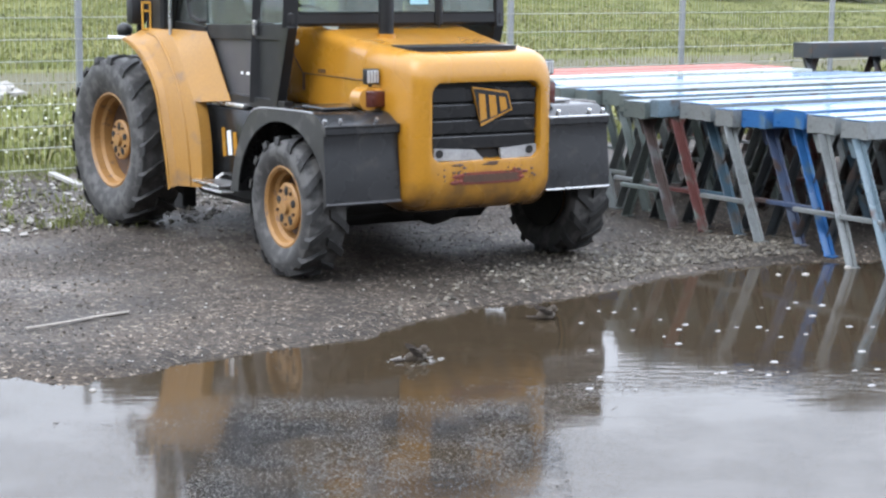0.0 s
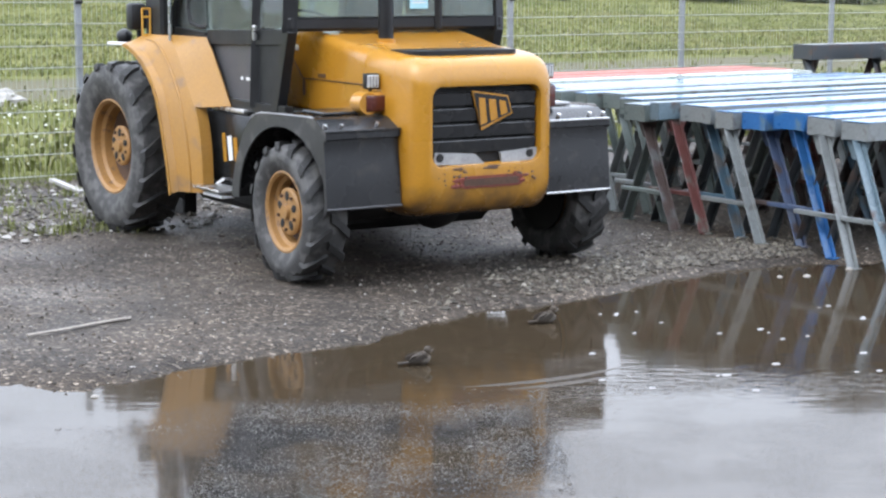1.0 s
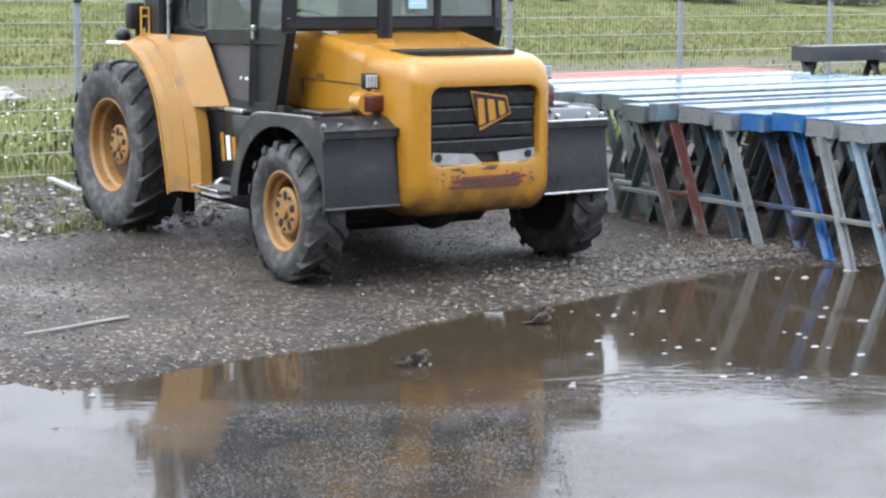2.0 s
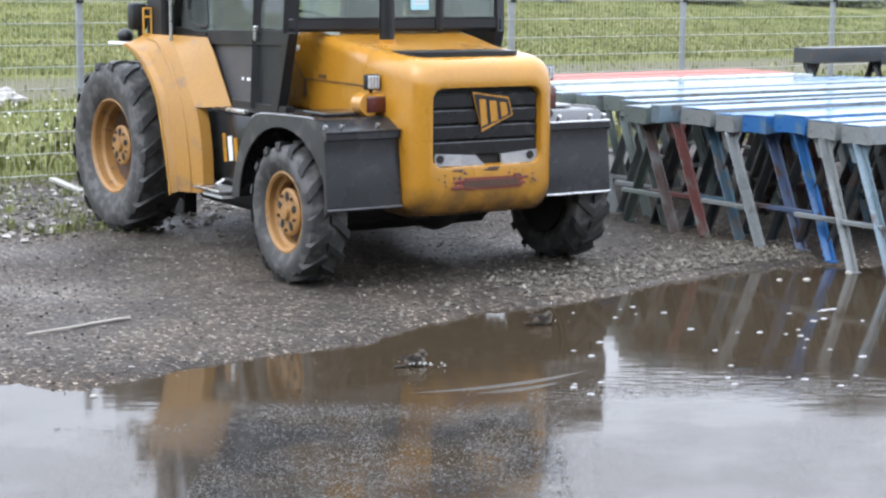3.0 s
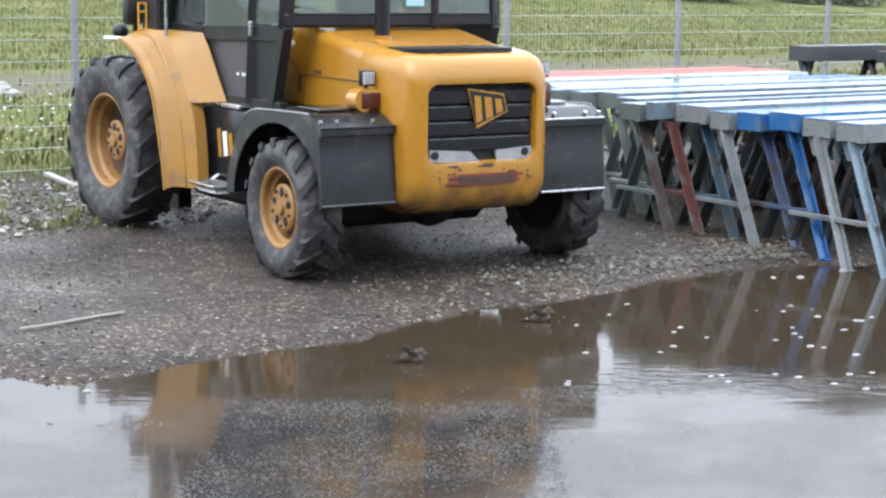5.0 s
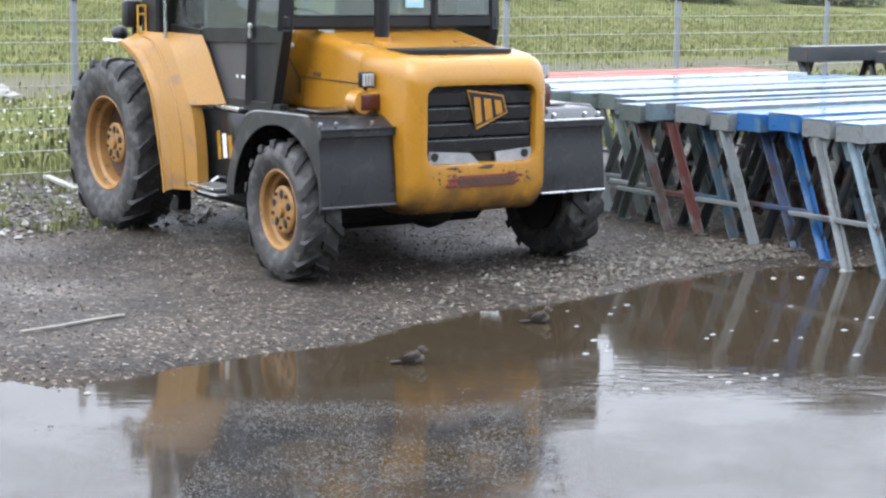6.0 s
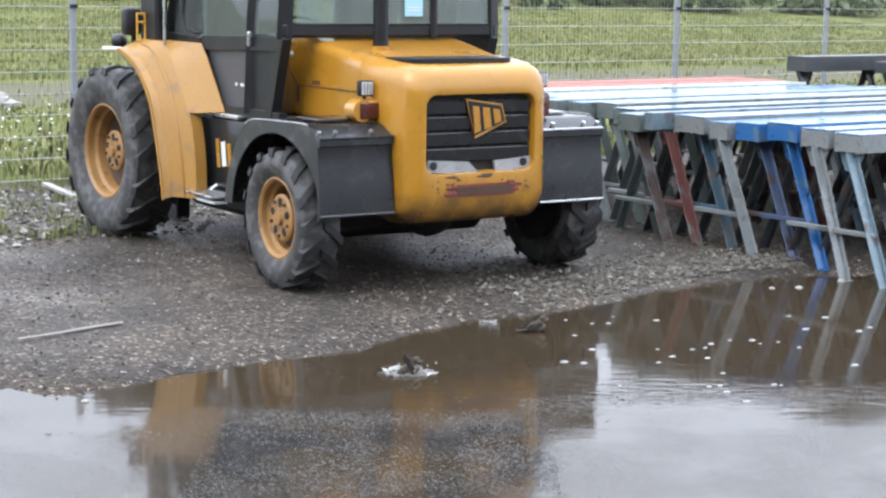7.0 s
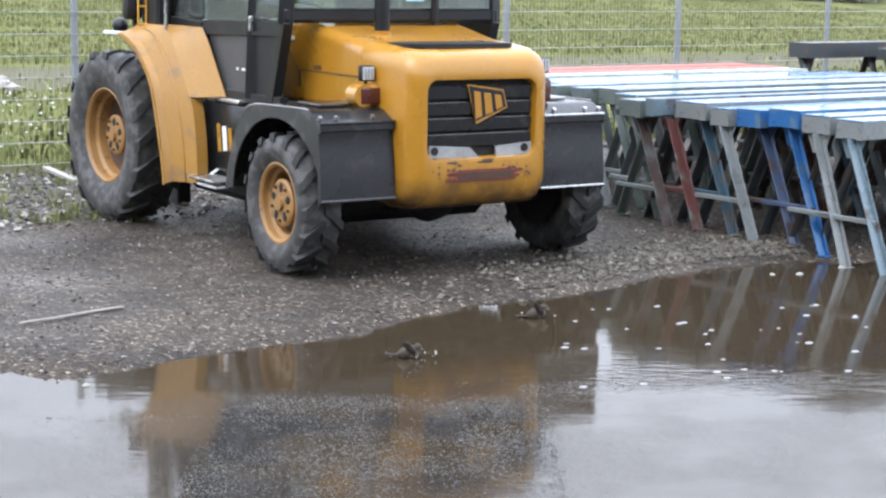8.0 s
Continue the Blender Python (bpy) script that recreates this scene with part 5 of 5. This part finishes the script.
# ---- sparrows bathing ----
def sparrow(at, label):
    """y-forward is the bird's +x; the origin lies at the water line under the breast."""
    bird = thing("sparrow", label, "bird", "bathing sparrows", at=at)
    bm = bmesh.new()
    ball(bm, (0, 0, 0.026), (0.052, 0.030, 0.029), 3, (0, -16, 0))
    ball(bm, (0.022, 0, 0.036), (0.032, 0.025, 0.026), 2, (0, -35, 0))
    body = part("body", bm, FEATHER, bird, "streaked brown back", 60)
    bm = bmesh.new()
    ball(bm, (0.020, 0, 0.020), (0.042, 0.0285, 0.024), 2, (0, -12, 0))
    part("breast", bm, PALEFEATHER, body, "buff grey breast", 60)
    bm = bmesh.new()
    ball(bm, (0.0, 0, 0.0), (0.0215, 0.0185, 0.0185), 2)
    head = part("head", bm, FEATHER, bird, "", 60)
    head.matrix_basis = pose(0.050, 0, 0.064)
    bm = bmesh.new()
    ball(bm, (0.006, 0, -0.006), (0.016, 0.0188, 0.0125), 2)
    part("cheek", bm, PALEFEATHER, head, "pale cheek", 60)
    bm = bmesh.new()
    rod(bm, (0.016, 0, -0.002), (0.034, 0, -0.005), 0.0075, 8, 0.001)
    part("beak", bm, BEAK, head)
    for s in (1, -1):
        bm = bmesh.new()
        ball(bm, (0.011, s * 0.0155, 0.004), (0.003, 0.003, 0.003), 1)
        part("eye", bm, DARK, head)
    bm = bmesh.new()
    plate(bm, [(0.0, -0.011), (0.0, 0.011), (-0.058, 0.017), (-0.062, 0.0), (-0.058, -0.017)], -0.003, 0.003, "z")
    tail = part("tail", bm, DARKFEATHER, bird, "dark brown tail feathers")
    tail.matrix_basis = pose(-0.042, 0, 0.018, 0, 4, 0)
    wings = []
    for s in (1, -1):
        bm = bmesh.new()
        prof = [(0.024, 0.0), (0.010, 0.022), (-0.020, 0.030), (-0.055, 0.026), (-0.074, 0.010), (-0.052, 0.0), (-0.020, -0.006)]
        plate(bm, [(x, z * 0.95) for x, z in prof], -0.003, 0.003, "y")
        for k in range(3):
            box(bm, (-0.030 - 0.006 * k, s * 0.004, 0.006 + 0.007 * k), (0.062, 0.002, 0.004), 0, (0, -6, 0))
        w = part("wing", bm, DARKFEATHER, bird, "dark wing with pale feather edges")
        w.matrix_basis = pose(0.016, s * 0.027, 0.030, 0, -8, 0)
        wings.append((s, w))
        bm = bmesh.new()
        box(bm, (-0.018, s * 0.0045, 0.020), (0.030, 0.002, 0.005), 0.0005, (0, -12, 0))
        part("wing_bar", bm, PALEFEATHER, w, "pale wing bar")
        bm = bmesh.new()
        rod(bm, (0.004, s * 0.012, -0.035), (0.0, s * 0.012, 0.006), 0.0018, 6)
        part("leg", bm, BEAK, bird)
    return bird, head, wings


BIRD_ONE = (-0.127, 8.54, WATER_Z)
BIRD_TWO = (0.583, 9.624, WATER_Z)
ONE = sparrow(pose(*BIRD_ONE, 0, 0, 12), "brown streaked sparrow bathing in the puddle")
TWO = sparrow(pose(*BIRD_TWO, 0, 0, 18), "brown sparrow bathing near the puddle edge")
for k in (ONE, TWO):
    k[0].scale = (1.08, 1.08, 1.08)


def droplet(r, seed):
    bm = bmesh.new()
    ball(bm, (0, 0, 0), (r, r * 0.8, r * 1.1), 1)
    return tagged(new("water_drop", mesh_of("water_drop", bm, SPRAY, 60)), "bright drop of splashed water", "water drop", "splashed drops")


def splash(size, seed):
    """A low ragged collar of thrown-up water."""
    bm = bmesh.new()
    n = 46
    low, high = [], []
    for k in range(n + 1):
        a = 2 * math.pi * (k % n) / n
        rr = random.Random(seed * 100 + k % n)
        r, h = size * rr.uniform(0.7, 1.2), size * rr.uniform(0.03, 0.20) * (1 if rr.random() > 0.2 else 1.9)
        low.append((r * math.cos(a) * 1.35, r * math.sin(a), -0.012))
        high.append((r * math.cos(a) * rr.uniform(1.4, 1.9), r * math.sin(a) * 1.12, h))
    inner = [(x * 0.86, y * 0.86, -0.012) for x, y, z in low]
    loft(bm, [low, high, inner])
    return tagged(new("splash", mesh_of("splash", bm, SPRAY, 60)), "low ragged collar of thrown-up water", "splash", "splashes in the puddle")


def wave(length, bow, seed):
    """A long, low, slightly bowed ripple."""
    bm = bmesh.new()
    n = 40
    rows = []
    for k in range(n + 1):
        f = k / n
        x, y = (f - 0.5) * length, bow * (4 * (f - 0.5) ** 2)
        w = 0.0095 * (0.35 + math.sin(math.pi * f))
        h = 0.012 * math.sin(math.pi * f) ** 0.7
        rows.append([(x, y + w * d, -0.004 + h * z) for d, z in ((-2.2, 0), (-1.2, 0.25), (-0.4, 0.85), (0, 1), (0.4, 0.85), (1.2, 0.25), (2.2, 0))])
    loft(bm, rows)
    return tagged(new("ripple", mesh_of("ripple", bm, WATER, 60)), "long low ripple running over the puddle", "ripple", "ripples on the puddle")


DROPS = [(b, droplet(0.0025 + 0.0055 * random.Random(70 + i).random() ** 1.5, i)) for b in (0, 1) for i in range(64 if b == 0 else 24)]
SPLASHES = [(0, splash(0.05, 1)), (0, splash(0.085, 2)), (1, splash(0.045, 3))]
WAVES = [wave(1.15, 0.10, 1), wave(0.75, 0.05, 2), wave(1.2, 0.11, 3), wave(0.6, 0.05, 4)]


def rain_dimple(seed):
    rng = random.Random(seed)
    bm = bmesh.new()
    r = rng.uniform(0.006, 0.014)
    lathe(bm, [(r * 1.5, -0.004), (r * rng.uniform(1.2, 1.5), r * 0.14), (r, r * 0.30), (r * 0.55, r * 0.10), (r * 0.4, -0.004)], 11)
    bmesh.ops.rotate(bm, verts=bm.verts, matrix=Matrix.Rotation(radians(90), 3, "X"))
    bmesh.ops.scale(bm, vec=(1.3, 0.9, 1), verts=bm.verts)
    return tagged(new("rain_splash", mesh_of("rain_splash", bm, FLECK, 60)), "tiny splash of a raindrop on water", "rain splash", "raindrops on the puddle")


RAIN = [rain_dimple(200 + i) for i in range(84)]

# when each bird beats the water: from, to, vigour
BATHS = ([(0.0, 0.25, 0.8), (1.15, 1.95, 1.0), (2.6, 3.35, 0.7), (5.0, 5.5, 0.7), (6.65, 7.35, 1.0), (7.45, 8.0, 0.6)],
         [(0.0, 0.35, 0.5), (2.2, 3.0, 0.6), (3.3, 3.7, 0.5), (4.9, 5.4, 0.6), (7.5, 8.0, 0.7)])


def vigour(which, t):
    return max([v * min(1, (t - a + 0.12) / 0.12, (b - t + 0.12) / 0.12) for a, b, v in BATHS[which] if a - 0.12 < t < b + 0.12], default=0.0)


def motions():
    ticks = [k / 10 for k in range(81)]
    for which, (bird, head, wings), base, turn in ((0, ONE, BIRD_ONE, 12), (1, TWO, BIRD_TWO, 18)):
        rng = random.Random(which + 1)
        rows, heads, flaps = [], [], ([], [])
        for k, t in enumerate(ticks):
            v = vigour(which, t)
            shake = math.sin(t * 23 + which)
            sway = 0.012 * math.sin(t * 1.3 + which)
            rows.append((t, pose(base[0] + sway, base[1] + 0.5 * sway, base[2] + 0.006 * v * shake - 0.008 * v,
                                 14 * v * math.sin(t * 31), -6 + 12 * v * shake, turn + 6 * math.sin(t * 0.9) + 18 * v * math.sin(t * 7))))
            heads.append((t, pose(0.050, 0, 0.064 - 0.018 * v * (0.5 + 0.5 * shake), 10 * v * shake, 4 + 16 * v, 14 * math.sin(t * 2.1 + which) + 10 * v * math.sin(t * 11))))
            up = v * (48 + 30 * math.sin(t * 31.4 + 1.2 * k))
            for i, (s, w) in enumerate(wings):
                flaps[i].append((t, pose(0.016, s * 0.027, 0.030, -s * up * 0.45, -8 * (1 - v) + up, -s * 20 * v)))
        walk(bird, rows)
        walk(head, heads)
        for (s, w), f in zip(wings, flaps):
            walk(w, f)
    for i, (which, drop) in enumerate(DROPS):
        rng = random.Random(300 + i)
        base = BIRD_ONE if which == 0 else BIRD_TWO
        rows, go = [], None
        for t in ticks:
            v = vigour(which, t)
            if go is None and v > 0.5 and rng.random() < 0.6:
                go = (t, rng.uniform(-0.95, 1.05), rng.uniform(-0.4, 0.4), rng.uniform(0.35, 1.0) * (0.6 + 0.4 * v))
            if go is not None:
                dt = t - go[0] + 0.02
                z = go[3] * dt - 4.9 * dt * dt
                if z < -0.02:
                    go = None
            x, y, z = (0.0, 0.0, -0.04) if go is None else (go[1] * dt, go[2] * dt, z)
            rows.append((t, pose(base[0] + 0.02 + x, base[1] + y, base[2] + z, 0, 0, 0)))
        walk(drop, rows)
    for i, (which, ob) in enumerate(SPLASHES):
        base = BIRD_ONE if which == 0 else BIRD_TWO
        walk(ob, [(t, pose(base[0] - 0.006 - 0.008 * i + 0.015 * math.sin(t * 9 + i), base[1] - 0.01, base[2] - 0.060 + 0.064 * vigour(which, t) * (0.85 + 0.15 * math.sin(t * 27 + 2 * i)), 0, 0, 40 * math.sin(t * 3 + i)))
                  for t in ticks])
    # ripples run off to the open water
    for ob, t0, lag in ((WAVES[0], -0.1, 0.0), (WAVES[1], -0.1, 0.09), (WAVES[2], 2.5, 0.0), (WAVES[3], 2.5, 0.09)):
        rows = []
        for t in ticks:
            age = min(max(t - t0, 0), 3.0)
            lift = -0.012 * (1 - min(1, age / 0.35)) if age < 0.35 else -0.012 * max(0, (age - 2.1) / 0.9)
            rows.append((t, pose(0.16 + 0.35 * age + lag * 0.6, 8.085 + 0.13 * age - lag, WATER_Z + lift, 0, 0, 31 - 2 * age)))
        walk(ob, rows)
    for i, ob in enumerate(RAIN):
        rng = random.Random(500 + i)
        f = rng.random()
        y = rng.uniform(7.93, 10.2)
        x = y * (0.075 + 0.185 * f)
        shift, period = rng.uniform(0, 1.2), rng.uniform(0.5, 1.3)
        rows = []
        for t in ticks:
            beat = ((t + shift) % period) / period
            rows.append((t, pose(x, y, WATER_Z + (0.001 if beat < 0.45 else -0.014), 0, 0, 30)))
        walk(ob, rows)


motions()
